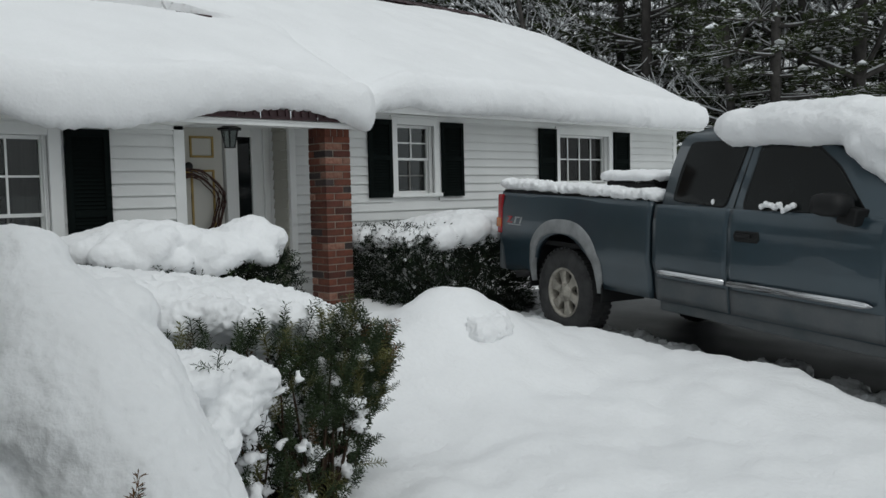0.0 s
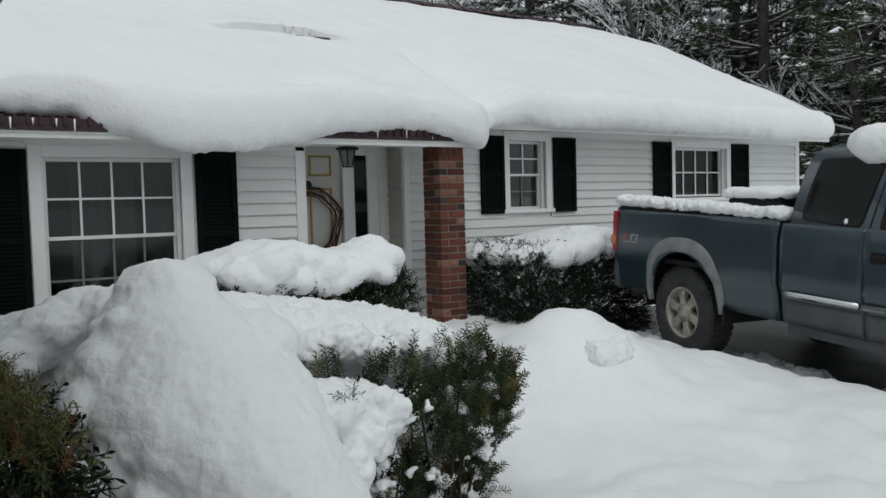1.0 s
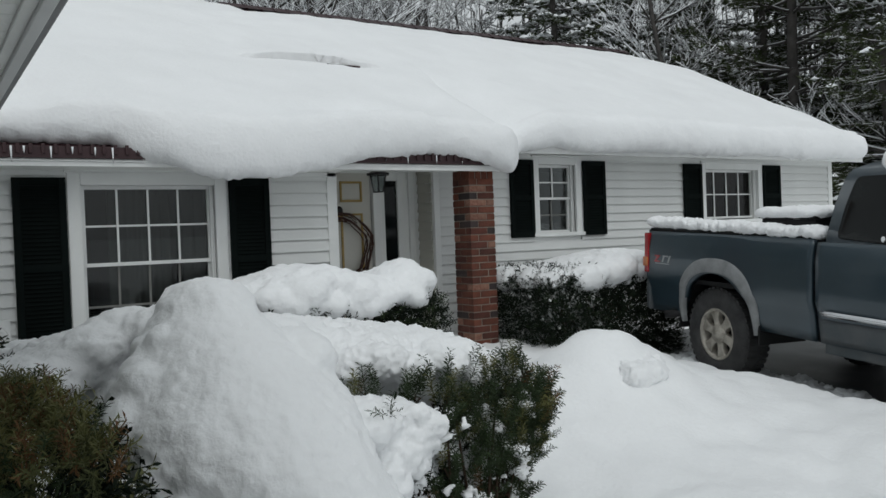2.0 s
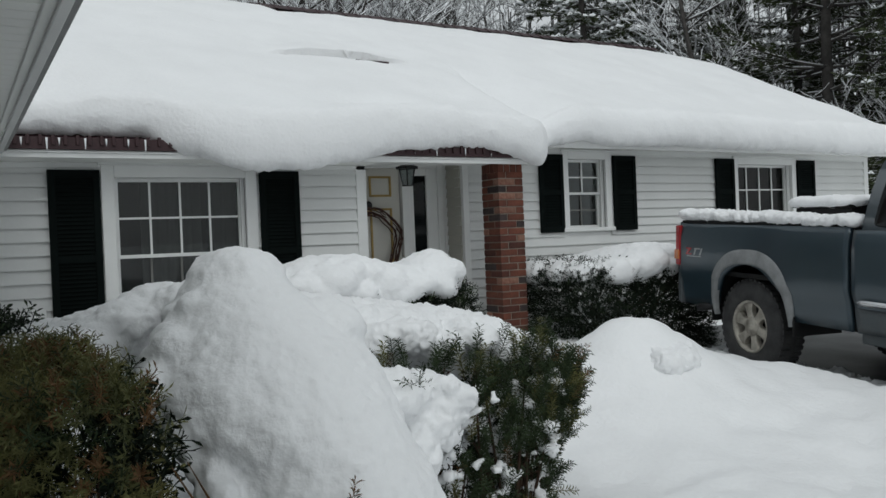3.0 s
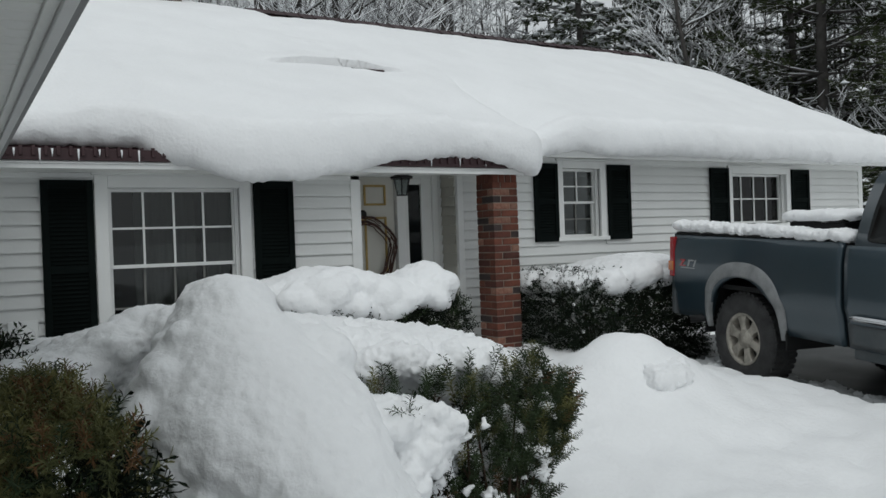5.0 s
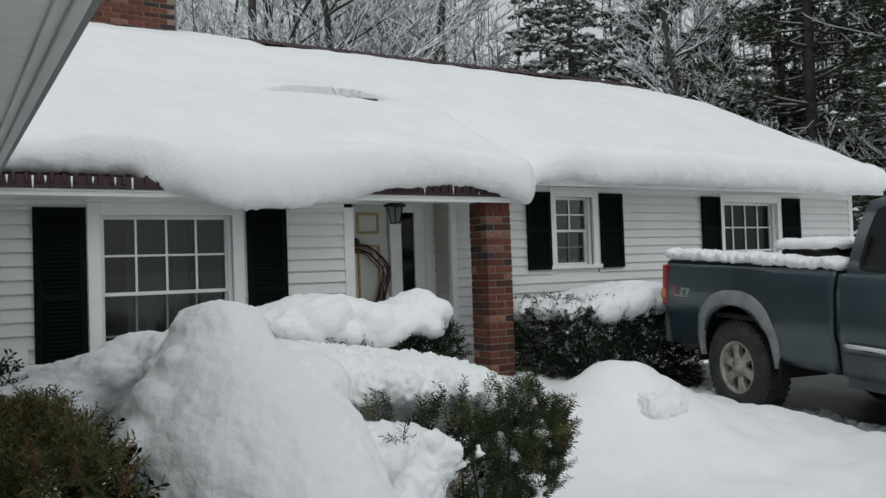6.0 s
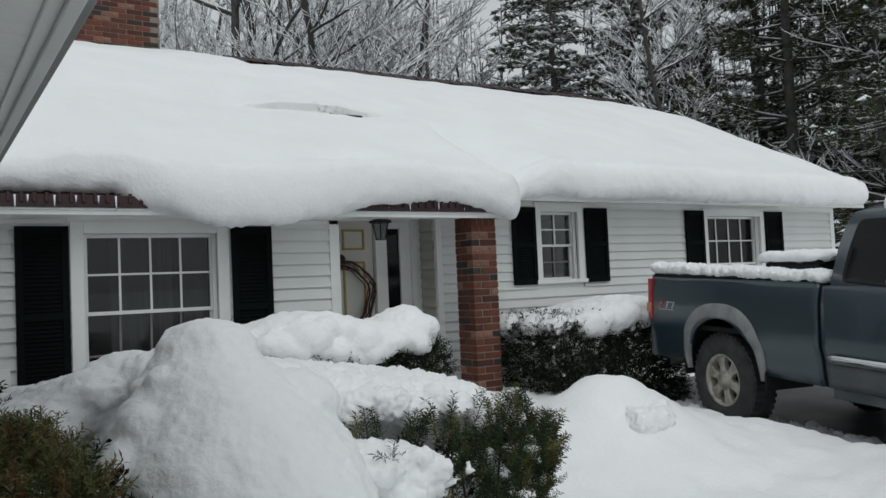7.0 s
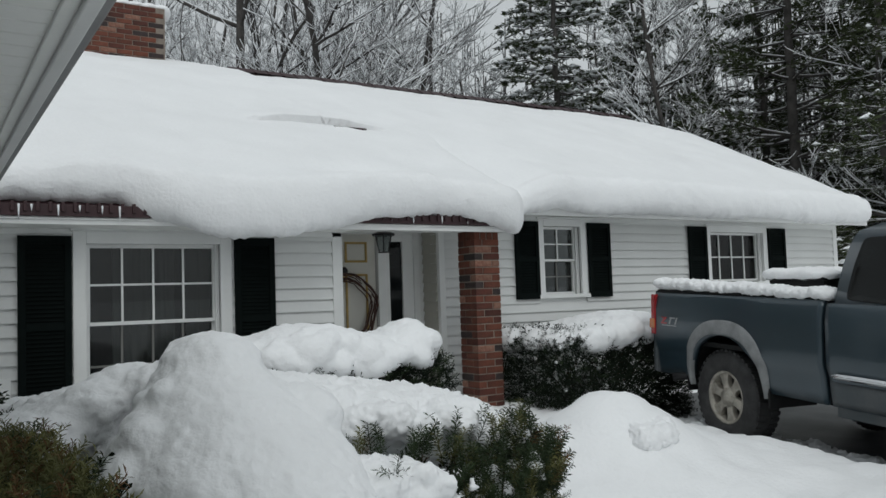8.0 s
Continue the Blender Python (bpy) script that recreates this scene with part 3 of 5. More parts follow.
def roof_snow(name, x0, x1, lip_y, lip_z, lower, label, top_y):
    """A blanket of settled snow whose rounded lip hangs over the eave: lip_y and lip_z give its front and its underside along x.
    The lower blanket ends in a bulb over the porch; the upper one thins out beside it and rounds off at the rake."""
    xs = list(np.arange(x0, x1 - 0.3, 0.04)) + [x1 - 0.3 * (1 - k / 16) ** 1.6 for k in range(17)]
    vs, prof_n = [], 0
    for x in xs:
        u = min(1, max(0, (x1 - x) / (0.34 if lower else 0.75)))
        e = math.sqrt(u * (2 - u))
        tip = math.sqrt(max(0, min(1, (x1 - x) / 0.16) * (2 - min(1, (x1 - x) / 0.16))))
        ly, lz = lerp_at(x, lip_y), lerp_at(x, lip_z)
        if lower:
            ly, lz = ly + 0.30 * (1 - e), lz + 0.10 * (1 - e) ** 2
        else:
            ly, lz = ly + 0.16 * (1 - tip), lz + 0.06 * (1 - tip)
        ty = top_y(x)
        prof = []
        n = 230
        for i in range(n):
            k = i / (n - 1)
            y = ty + (ly + 0.16 - ty) * k
            d = (ty - y)
            t = min(0.30, 0.02 + 0.16 * max(0.0, d))
            t += 0.035 * fbm(x * 0.8, y * 0.8, 3) + 0.012 * fbm(x * 2.5, y * 2.5, 5)
            t += 0.07 * bell(x, y, 1.0, 7.2, 0.35, 0.5) - 0.10 * bell(x, y, 0.55, 6.7, 0.5, 0.5)
            near_eave = 1 / (1 + math.exp((y - 7.75) / 0.16))
            if lower:
                t += 0.06 * bell(x, y, 3.5, 6.38, 0.9, 0.16, 0.1) - 0.055 * bell(x, y, 3.3, 6.66, 0.5, 0.12)
                t -= 0.05 * bell(x, y, 4.25, 6.95, 0.5, 0.25, 0.35) * (1 if x < 4.9 else 0)
                t = (t + 0.006) * (1 - near_eave) + (0.04 + (t - 0.04 + 0.04 * e) * e) * near_eave
                if x1 - x < 0.002:
                    t -= 0.06
            else:
                t *= 1 - 0.80 * near_eave * bell(x, 0, 5.0, 0, 0.50, 1)
                t *= 0.18 + 0.82 * e
            if 2.85 < x < 4.45:
                f = math.sin((x - 2.85) / 1.6 * math.pi) ** 0.5
                c = 8.22 + 0.05 * math.sin(x * 4) + 0.015 * fbm(x * 6, 2.0)
                v = y - c
                deep = 0.045
                if v < 0:
                    t -= f * deep * math.exp(-(v / 0.13) ** 2)
                else:
                    t += f * 0.050 * math.exp(-(v / 0.20) ** 2)
                    if v < 0.2:
                        y -= f * 0.10 * math.exp(-(v / 0.06) ** 2)
            prof.append((y, roof_z(y) + t))
        ytop, ztop = prof[-1]
        zb = min(lz, ztop - 0.04)
        hgt = ztop - zb
        for i in range(1, 15):
            a = math.pi * i / 14
            jag = 0.010 * fbm(x * 9, i * 0.6, 6) + 0.008 * fbm(x * 23, i * 0.9, 3)
            prof.append((ytop - 0.02 - (0.16 * math.sin(a) ** 0.75 + jag) * (0.5 + 0.5 * e), ztop - hgt * (1 - math.cos(a)) / 2 + 0.02 * fbm(x * 6, i * 0.3, 8) + (0.020 * fbm(x * 19, 5.0, 1) + 0.012 * fbm(x * 43, 2.0, 4) if i > 9 else 0)))
        prof.append((max(ytop + 0.12, EAVE_Y + 0.02 if lower else 7.03), zb + 0.03 + 0.02 * fbm(x * 8, 1.0, 9)))
        prof.append((prof[-1][0] + 0.02, roof_z(prof[-1][0]) + 0.005))
        prof_n = len(prof)
        vs += [(x, y, z) for y, z in prof]
    fs = [(j * prof_n + i, j * prof_n + i + 1, (j + 1) * prof_n + i + 1, (j + 1) * prof_n + i) for j in range(len(xs) - 1) for i in range(prof_n - 1)]
    fs += [tuple(range(prof_n))[::-1], tuple((len(xs) - 1) * prof_n + i for i in range(prof_n))]
    tagged(mesh_of(name, vs, fs, [SNOW], smooth=True), label, "snow", "", "stuff")


LIP = [(-3, 6.45), (1.15, 6.45), (1.7, 6.22), (2.6, 6.18), (3.4, 6.27), (4.1, 6.30), (4.7, 6.22), (5.02, 6.24)]
ZIP = [(-3, 2.29), (1.2, 2.28), (1.55, 2.14), (2.0, 2.02), (2.45, 2.03), (2.9, 2.10), (3.35, 2.21), (4.15, 2.25), (4.5, 2.19), (4.82, 2.09), (5.02, 2.13)]
LIP_UP = [(4.8, 6.80), (8, 6.86), (12, 6.86)]
ZIP_UP = [(4.8, 2.20), (5.15, 2.25), (5.5, 2.38), (5.9, 2.43), (6.4, 2.38), (7.4, 2.40), (8.5, 2.39), (9.6, 2.41), (10.6, 2.38), (12.1, 2.42)]


def snow_crest(x):
    return 11.60 + (0.30 if x < 3.7 else 0.0) + 0.02 * fbm(x * 2, 0.5)


roof_snow("roof_snow", -2.6, 5.02, LIP, ZIP, True, "thick smooth snow over the porch roof with a drooping lip", snow_crest)
roof_snow("roof_snow", 4.86, 11.90, LIP_UP, ZIP_UP, False, "thick smooth snow over the set-back roof, rounded at the rake", snow_crest)

bm = prism(bmesh.new(), [(8.105, roof_z(8.10) + 0.20), (8.15, roof_z(8.10) + 0.20), (8.15, roof_z(8.10) + 0.325), (8.115, roof_z(8.10) + 0.315)], 0, 3.80, 4.18)
tagged(part("exposed_roof_rib", bm, ROOFING), "dark strip of bare roof showing in the snow crack", "roof", "", "structure")

# icicles on the eave
random.seed(8)
for x in (0.42, 0.58, 0.66, 0.83, 0.97, 1.12, 1.24, 3.5, 3.72, 4.02, 4.3, 4.62):
    ln = random.uniform(0.05, 0.12)
    bm = tube(bmesh.new(), [(x, EAVE_Y - 0.02, EAVE_Z + 0.03), (x, EAVE_Y - 0.022, EAVE_Z + 0.03 - ln * 0.6), (x, EAVE_Y - 0.022, EAVE_Z + 0.03 - ln)], [0.008, 0.005, 0.001], 6)
    tagged(part("icicle", bm, SNOW_FAR, None, smooth=True), "small white icicle hanging from the eave edge", "icicle", "icicles on the eave")

# ---- bricks: chimney and porch column ----
def brick_mesh(lx, ly, lz, material):
    bm = cube(-lx / 2, lx / 2, -ly / 2, ly / 2, -lz / 2, lz / 2)
    bmesh.ops.bevel(bm, geom=list(bm.edges), offset=0.003, segments=1, affect="EDGES")
    me = bpy.data.meshes.new("brick")
    bm.to_mesh(me)
    bm.free()
    me.materials.append(material)
    return me


COURSE = 0.0677
brick_full = [brick_mesh(0.1905, 0.088, 0.0575, m) for m in BRICKS]
random.seed(11)


def lay(parent, x, y, z, turn, pick=None):
    k = pick if pick is not None else random.choices((0, 1, 2, 3), (46, 28, 17, 9))[0]
    o = new("brick", brick_full[k])
    o.parent = parent
    o.matrix_local = pose(x + random.uniform(-0.002, 0.002), y + random.uniform(-0.002, 0.002), z, 0, 0, turn + random.uniform(-0.5, 0.5))


column = thing("brick_column", "square red brick porch column with pale mortar", "column", "", "structure")
CX, CY, CW = 4.628, 6.695, 0.288
part("mortar_core", cube(CX - 0.138, CX + 0.138, CY - 0.138, CY + 0.138, 0.0, 2.135), MORTAR, column)
for k in range(30):
    z = 2.05 - COURSE * k - 0.03
    s = 1 if k % 2 else -1
    a, b = CW / 2 - 0.0952, CW / 2 - 0.044
    for q in range(4):
        t = q * 90
        v = Vector((-s * a, -b, 0))
        v.rotate(Euler((0, 0, radians(t))))
        lay(column, CX + v.x, CY + v.y, z, t)
soldier = brick_mesh(0.062, 0.088, 0.085, BRICKS[0])
for q in range(4):
    for i in range(4):
        v = Vector((-0.108 + 0.072 * i, -CW / 2 + 0.044, 0))
        v.rotate(Euler((0, 0, radians(90 * q))))
        if q % 2 == 0 or 0 < i < 3:
            o = new("brick", soldier)
            o.parent = column
            o.matrix_local = pose(CX + v.x, CY + v.y, 2.09, 0, 0, 90 * q)

chimney = thing("chimney", "broad weathered red brick chimney on the ridge", "chimney", "", "structure")
HX0, HX1, HY0, HY1, HZ0, HZ1 = 1.28, 2.80, 11.15, 12.0, 4.0, 5.47
part("mortar_core", cube(HX0 + 0.008, HX1 - 0.008, HY0 + 0.008, HY1 - 0.008, HZ0, HZ1), MORTAR, chimney)
part("flashing", cube(HX0 - 0.02, HX1 + 0.025, HY0 - 0.02, HY1 + 0.02, 4.5, 4.70, 0.004), GUTTER, chimney)
for k in range(13):
    z = HZ1 - 0.035 - COURSE * k
    off = 0.1 if k % 2 else 0.0
    for i in range(8):
        x = HX0 + 0.0955 + 0.2 * i - off
        if x - 0.096 > HX0 - 0.11 and x + 0.05 < HX1:
            lay(chimney, min(max(x, HX0 + 0.0955), HX1 - 0.0955), HY0 + 0.044, z, 0)
    for i in range(4):
        lay(chimney, HX1 - 0.044, min(HY0 + 0.19 + 0.2 * i - off * 0.5 + 0.05, HY1 - 0.1), z, 90)
snow_blob("chimney_snow", [(HX0 + 0.15 + 0.17 * i, HY0 + 0.42, HZ1 + 0.03, 0.16, 0.42, 0.09) for i in range(9)], "thin cap of snow on top of the chimney", 0.03, 0.012)


# ---- clapboards ----
def courses(parent, segs, y, z0, z1, material):
    """Lapped boards; segs(z) gives the runs of x that each course covers."""
    cache = {}
    z = z1 - LAP
    while z > z0:
        for a, b in segs(z + LAP / 2):
            key = round(b - a, 3)
            if key not in cache:
                bm = prism(bmesh.new(), [(-0.025, 0.0), (-0.024, 0.008), (-0.003, LAP - 0.002), (0.0, LAP - 0.002), (0.0, 0.005)], 0, 0, b - a)
                me = bpy.data.meshes.new("clapboard")
                bm.to_mesh(me)
                bm.free()
                me.materials.append(material)
                cache[key] = me
            o = new("clapboard", cache[key])
            o.parent = parent
            o.location = (a, y, z)
        z -= LAP


def runs(x0, x1, gaps):
    def f(z):
        out, a = [], x0
        for g0, g1, c, d in sorted(gaps):
            if c < z < d:
                out.append((a, g0))
                a = g1
        return out + [(a, x1)]
    return f


courses(wall_front, runs(-1.35, 3.095, [(WIN_A[0] - 0.09, WIN_A[1] + 0.09, 0.6, 2.2)]), YA - 0.002, 0.1, 1.523 + 6 * LAP, SIDING)
courses(wall_setback, runs(4.725, XR - 0.075, [(WIN_B[0] - 0.08, WIN_B[1] + 0.08, 1.44, 2.40), (WIN_C[0] - 0.08, WIN_C[1] + 0.08, 1.53, 2.37)]), YB - 0.002, 0.1, 1.61 + 8 * LAP, SIDING)
rw = [o for o in scene.collection.objects if o.name == "wall_porch_right"][0]
for k in range(21):
    bm = prism(bmesh.new(), [(4.66, 0.004), (4.634, 0.0), (4.635, 0.006), (4.656, LAP - 0.002), (4.66, LAP - 0.002)], 1, YB + 0.022, YD - 0.02) if k == 0 else None
    if k == 0:
        o = b0 = part("clapboard", bm, RECESS, rw)
    else:
        o = b0.copy()
        scene.collection.objects.link(o)
    o.location = (0, 0, 0.25 + LAP * k)

# ---- pickup truck: local x ahead of the rear axle, y from the near side to the far side, z up ----
TRUCK = pose(5.728, 4.772, 0.186, 0, 2.59, -103.26)
truck = thing("pickup_truck", "blue-grey extended-cab pickup truck parked with snow on its roof", "truck", m=TRUCK)
TW = 1.93


def shell(profile, y0, y1, bevel=0.0):
    bm = prism(bmesh.new(), profile, 1, y0, y1)
    if bevel:
        bmesh.ops.bevel(bm, geom=[e for e in bm.edges if e.calc_face_angle(0) > 0.5], offset=bevel, segments=3, affect="EDGES", profile=0.6)
    return bm


def arc(cx, cz, r, a0, a1, n):
    return [(cx + r * math.cos(radians(a0 + (a1 - a0) * i / n)), cz + r * math.sin(radians(a0 + (a1 - a0) * i / n))) for i in range(n + 1)]


def strip_panel(x0, x1, zs, y_of, thick, side_y, arch=None):
    """A pressed side panel made of many columns, swollen by y_of(z); arch = (cx, cz, r) is left open."""
    bm = bmesh.new()
    nx = max(4, int((x1 - x0) / 0.04))
    xs = [x0 + (x1 - x0) * i / nx for i in range(nx + 1)]
    cols = []
    for x in xs:
        lo = zs[0]
        if arch and abs(x - arch[0]) < arch[2]:
            lo = max(lo, arch[1] + math.sqrt(arch[2] ** 2 - (x - arch[0]) ** 2))
        col = []
        for k in range(len(zs)):
            z = lo + (zs[-1] - lo) * (zs[k] - zs[0]) / (zs[-1] - zs[0])
            col.append((bm.verts.new((x, side_y(y_of(z)), z)), bm.verts.new((x, side_y(y_of(z) + thick), z))))
        cols.append(col)
    for a, b in zip(cols, cols[1:]):
        for k in range(len(zs) - 1):
            bm.faces.new((a[k][0], b[k][0], b[k + 1][0], a[k + 1][0]))
            bm.faces.new((a[k][1], a[k + 1][1], b[k + 1][1], b[k][1]))
        bm.faces.new((a[0][0], a[0][1], b[0][1], b[0][0]))
        bm.faces.new((a[-1][0], b[-1][0], b[-1][1], a[-1][1]))
    for col in (cols[0], cols[-1]):
        for k in range(len(zs) - 1):
            bm.faces.new((col[k][0], col[k][1], col[k + 1][1], col[k + 1][0]))
    bmesh.ops.recalc_face_normals(bm, faces=bm.faces)
    return bm


def swell(z):
    """How far the body side stands in from its widest line, by height."""
    if z < 0.70:
        return 0.03 + 0.10 * ((0.70 - z) / 0.3) ** 1.4 * 0.5
    if z < 0.80:
        return 0.03 * (0.80 - z) / 0.10
    if z < 1.10:
        return 0.0
    return 0.16 * (z - 1.10) ** 1.3 * 2


near, far_side = (lambda d: d), (lambda d: TW - d)
BODY_Z = [0.50, 0.58, 0.66, 0.70, 0.74, 0.80, 0.9, 1.0, 1.1, 1.16, 1.21, 1.255]
for sy in (near, far_side):
    part("bed_side", strip_panel(-1.0, 1.10, BODY_Z, swell, 0.06, sy, (-0.02, 0.43, 0.49)), PAINT, truck, smooth=True)
    b = shell([(-1.0, 1.255), (1.10, 1.255), (1.10, 1.285), (-1.0, 1.285)], sy(0.045) if sy is near else sy(0.14), sy(0.14) if sy is near else sy(0.045), 0.01)
    part("bed_rail", b, PLASTIC, truck, "black plastic rail cap")
    # faded wheel-arch flare
    bm = bmesh.new()
    n = 40
    rings = []
    for i in range(n + 1):
        a = radians(3 + 175 * i / n)
        c, d = math.cos(a), math.sin(a)
        base = (abs(c / 0.468) ** 2.5 + abs(d / 0.497) ** 2.5) ** -0.4
        wide = 0.025 + 0.10 * max(0, d) ** 0.8 + 0.03 * max(0, c) * d
        ring = []
        for r, out in ((0.0, 0.03), (0.004, -0.014), (0.16, -0.02), (0.80, -0.012), (1.0, 0.001), (0.99, 0.02)):
            r = base + wide * r
            z = 0.43 + r * d
            ring.append(bm.verts.new((r * c - 0.01, sy(out + swell(z) * 0.8), z)))
        rings.append(ring)
    for p, q in zip(rings, rings[1:]):
        for k in range(5):
            bm.faces.new((p[k], q[k], q[k + 1], p[k + 1]))
    bmesh.ops.recalc_face_normals(bm, faces=bm.faces)
    part("wheel_arch_flare", bm, FLARE, truck, "faded grey wheel-arch flare", smooth=True)


def wheel_well(x, r, y0, y1):
    poly = arc(x, 0.43, r, -5, 185, 24) + arc(x, 0.43, r + 0.02, 185, -5, 24)
    bm = prism(bmesh.new(), poly, 1, min(y0, y1), max(y0, y1))
    prism(bm, arc(x, 0.43, r, 0, 180, 24), 1, y1 - 0.01, y1 + 0.01)
    part("wheel_well", bm, PLASTIC, truck)


wheel_well(-0.01, 0.515, 0.04, 0.5)
wheel_well(-0.01, 0.515, TW - 0.04, TW - 0.5)
part("bed_floor", shell([(-1.0, 0.80), (1.10, 0.80), (1.10, 0.84), (-1.0, 0.84)], 0.07, TW - 0.07), PLASTIC, truck)
part("bed_front", shell([(1.06, 0.80), (1.10, 0.80), (1.10, 1.27), (1.06, 1.27)], 0.06, TW - 0.06), PLASTIC, truck)
part("bed_liner", shell([(-0.95, 0.84), (1.06, 0.84), (1.06, 1.25), (-0.95, 1.25)], TW - 0.085, TW - 0.063), PLASTIC, truck)
part("tailgate", shell([(-1.05, 0.70), (-1.0, 0.70), (-1.0, 1.27), (-1.04, 1.27)], 0.05, TW - 0.05, 0.012), PAINT, truck)
lamp = part("tail_lamp", shell([(-1.04, 0.86), (-0.965, 0.86), (-0.955, 1.24), (-1.03, 1.24)], -0.010, 0.16, 0.015), RED, truck, "red tail lamp lens")
part("amber_lens", shell([(-1.050, 0.92), (-0.972, 0.92), (-0.968, 1.01), (-1.046, 1.01)], -0.018, 0.15, 0.01), AMBER, lamp, "amber lens")
part("tail_lamp", shell([(-1.035, 0.86), (-0.985, 0.86), (-0.975, 1.24), (-1.025, 1.24)], TW - 0.16, TW + 0.008, 0.015), RED, truck)
part("rear_bumper", shell([(-1.12, 0.52), (-1.02, 0.50), (-1.0, 0.62), (-1.02, 0.72), (-1.10, 0.72)], 0.10, TW - 0.10, 0.025), PAINT_DIRTY, truck)
part("bed_corner", shell([(-1.03, 0.52), (-0.98, 0.50), (-0.98, 0.86), (-1.03, 0.86)], 0.012, 0.2, 0.015), PAINT_DIRTY, truck)
part("exhaust_tip", tube(bmesh.new(), [(-0.50, 0.16, 0.52), (-0.62, 0.05, 0.50), (-0.68, -0.02, 0.49)], [0.035, 0.035, 0.036], 14), BLACK, truck, smooth=True)
# badge: slanted red block and grey strokes
bd = part("badge", shell([(-0.88, 0.970), (-0.79, 0.970), (-0.78, 0.982), (-0.84, 0.982), (-0.79, 1.022), (-0.78, 1.034), (-0.87, 1.034), (-0.86, 1.022), (-0.83, 1.022)], -0.004, 0.01), RED, truck, "red and grey decal")
for a in (-0.755, -0.665):
    part("stroke", shell([(a, 0.970), (a + 0.02, 0.970), (a + 0.05, 1.034), (a + 0.03, 1.034)], -0.004, 0.01), GREYDECAL, bd)
part("stroke", shell([(-0.74, 1.022), (-0.655, 1.022), (-0.65, 1.034), (-0.735, 1.034)], -0.0045, 0.01), GREYDECAL, bd)
part("stroke", shell([(-0.86, 0.954), (-0.64, 0.954), (-0.635, 0.961), (-0.855, 0.961)], -0.004, 0.01), GREYDECAL, bd)

# cab: doors, pillars, roof, glass
for sy in (near, far_side):
    for nm, x0, x1 in (("rear_door", 1.15, 1.868), ("front_door", 1.878, 3.03)):
        d = part(nm, strip_panel(x0, x1, BODY_Z[:-1] + [1.235], swell, 0.05, sy), PAINT, truck, smooth=True)
        part("lower_dirt_panel", strip_panel(x0 + 0.01, x1 - 0.01, [0.51, 0.55, 0.6, 0.64, 0.68], lambda z: swell(z) - 0.004, 0.006, sy), PAINT_DIRTY, d, "lower door panel grey with road dirt", smooth=True)
        bm = bmesh.new()
        xa, xb = (1.19, 1.86) if nm == "rear_door" else (1.885, 2.97)
        tip0, tip1 = (0.06, 0.0) if nm == "rear_door" else (0.0, 0.06)
        prism(bm, [(xa, 0.727), (xa + tip0, 0.708), (xb - tip1, 0.708), (xb, 0.727), (xb - tip1, 0.747), (xa + tip0, 0.747)], 1, min(sy(-0.014), sy(0.02)), max(sy(-0.014), sy(0.02)))
        bmesh.ops.bevel(bm, geom=[e for e in bm.edges if e.calc_face_angle(0) > 0.7], offset=0.006, segments=2, affect="EDGES")
        part("chrome_strip", bm, CHROME, d, "chrome side moulding", smooth=True)
        if nm == "front_door" and sy is near:
            h = part("door_handle", shell([(1.945, 1.02), (2.13, 1.02), (2.15, 1.045), (2.14, 1.095), (1.95, 1.095), (1.93, 1.06)], -0.012, 0.02, 0.012), PLASTIC, d, "black pull handle")
            part("grip", shell([(1.975, 1.055), (2.09, 1.052), (2.09, 1.075), (1.975, 1.078)], -0.028, -0.008, 0.006), BLACK, h)
    part("front_fender", strip_panel(3.04, 4.75, [0.52, 0.6, 0.68, 0.74, 0.82, 0.95, 1.05, 1.12], swell, 0.06, sy, (3.645, 0.43, 0.47)), PAINT, truck, smooth=True)
    part("rocker", shell([(1.15, 0.42), (3.03, 0.42), (3.03, 0.505), (1.15, 0.505)], min(sy(0.09), sy(0.16)), max(sy(0.09), sy(0.16)), 0.015), PAINT_DIRTY, truck)
    wheel_well(3.645, 0.49, sy(0.04), sy(0.45))


def side_y(x, z):
    """The cab side above the belt line leans in."""
    return 0.047 + 0.30 * max(0.0, z - 1.235) ** 1.08


CABZ = [1.235, 1.36, 1.5, 1.62, 1.70, 1.75]
RX = {1.235: 1.135, 1.36: 1.14, 1.5: 1.15, 1.62: 1.17, 1.70: 1.195, 1.75: 1.235}
FX = {1.235: 3.32, 1.36: 3.12, 1.5: 2.90, 1.62: 2.70, 1.70: 2.56, 1.75: 2.46}
bm = bmesh.new()
rings = []
for z in CABZ:
    y0 = side_y(0, z)
    a, b = RX[z], FX[z]
    rings.append([bm.verts.new(p) for p in ((a + 0.06, y0, z), ((a + b) / 2, y0 - 0.006, z), (b - 0.10, y0, z), (b + 0.02, y0 + 0.30, z), (b + 0.04, TW / 2, z), (b + 0.02, TW - y0 - 0.30, z), (b - 0.10, TW - y0, z), ((a + b) / 2, TW - y0 + 0.006, z), (a + 0.06, TW - y0, z), (a, TW - y0 - 0.12, z), (a, y0 + 0.12, z))])
top = [bm.verts.new((v.co.x + (0.10 if v.co.x < 1.7 else -0.12 if v.co.x > 2.2 else 0), v.co.y + (0.10 if v.co.y < 0.9 else -0.10 if v.co.y > 1.0 else 0), 1.80)) for v in rings[-1]]
rings.append(top)
for p, q in zip(rings, rings[1:]):
    for k in range(len(p)):
        bm.faces.new((p[k], p[(k + 1) % len(p)], q[(k + 1) % len(p)], q[k]))
bm.faces.new(rings[-1])
bmesh.ops.recalc_face_normals(bm, faces=bm.faces)
part("cab", bm, PAINT, truck, smooth=True)


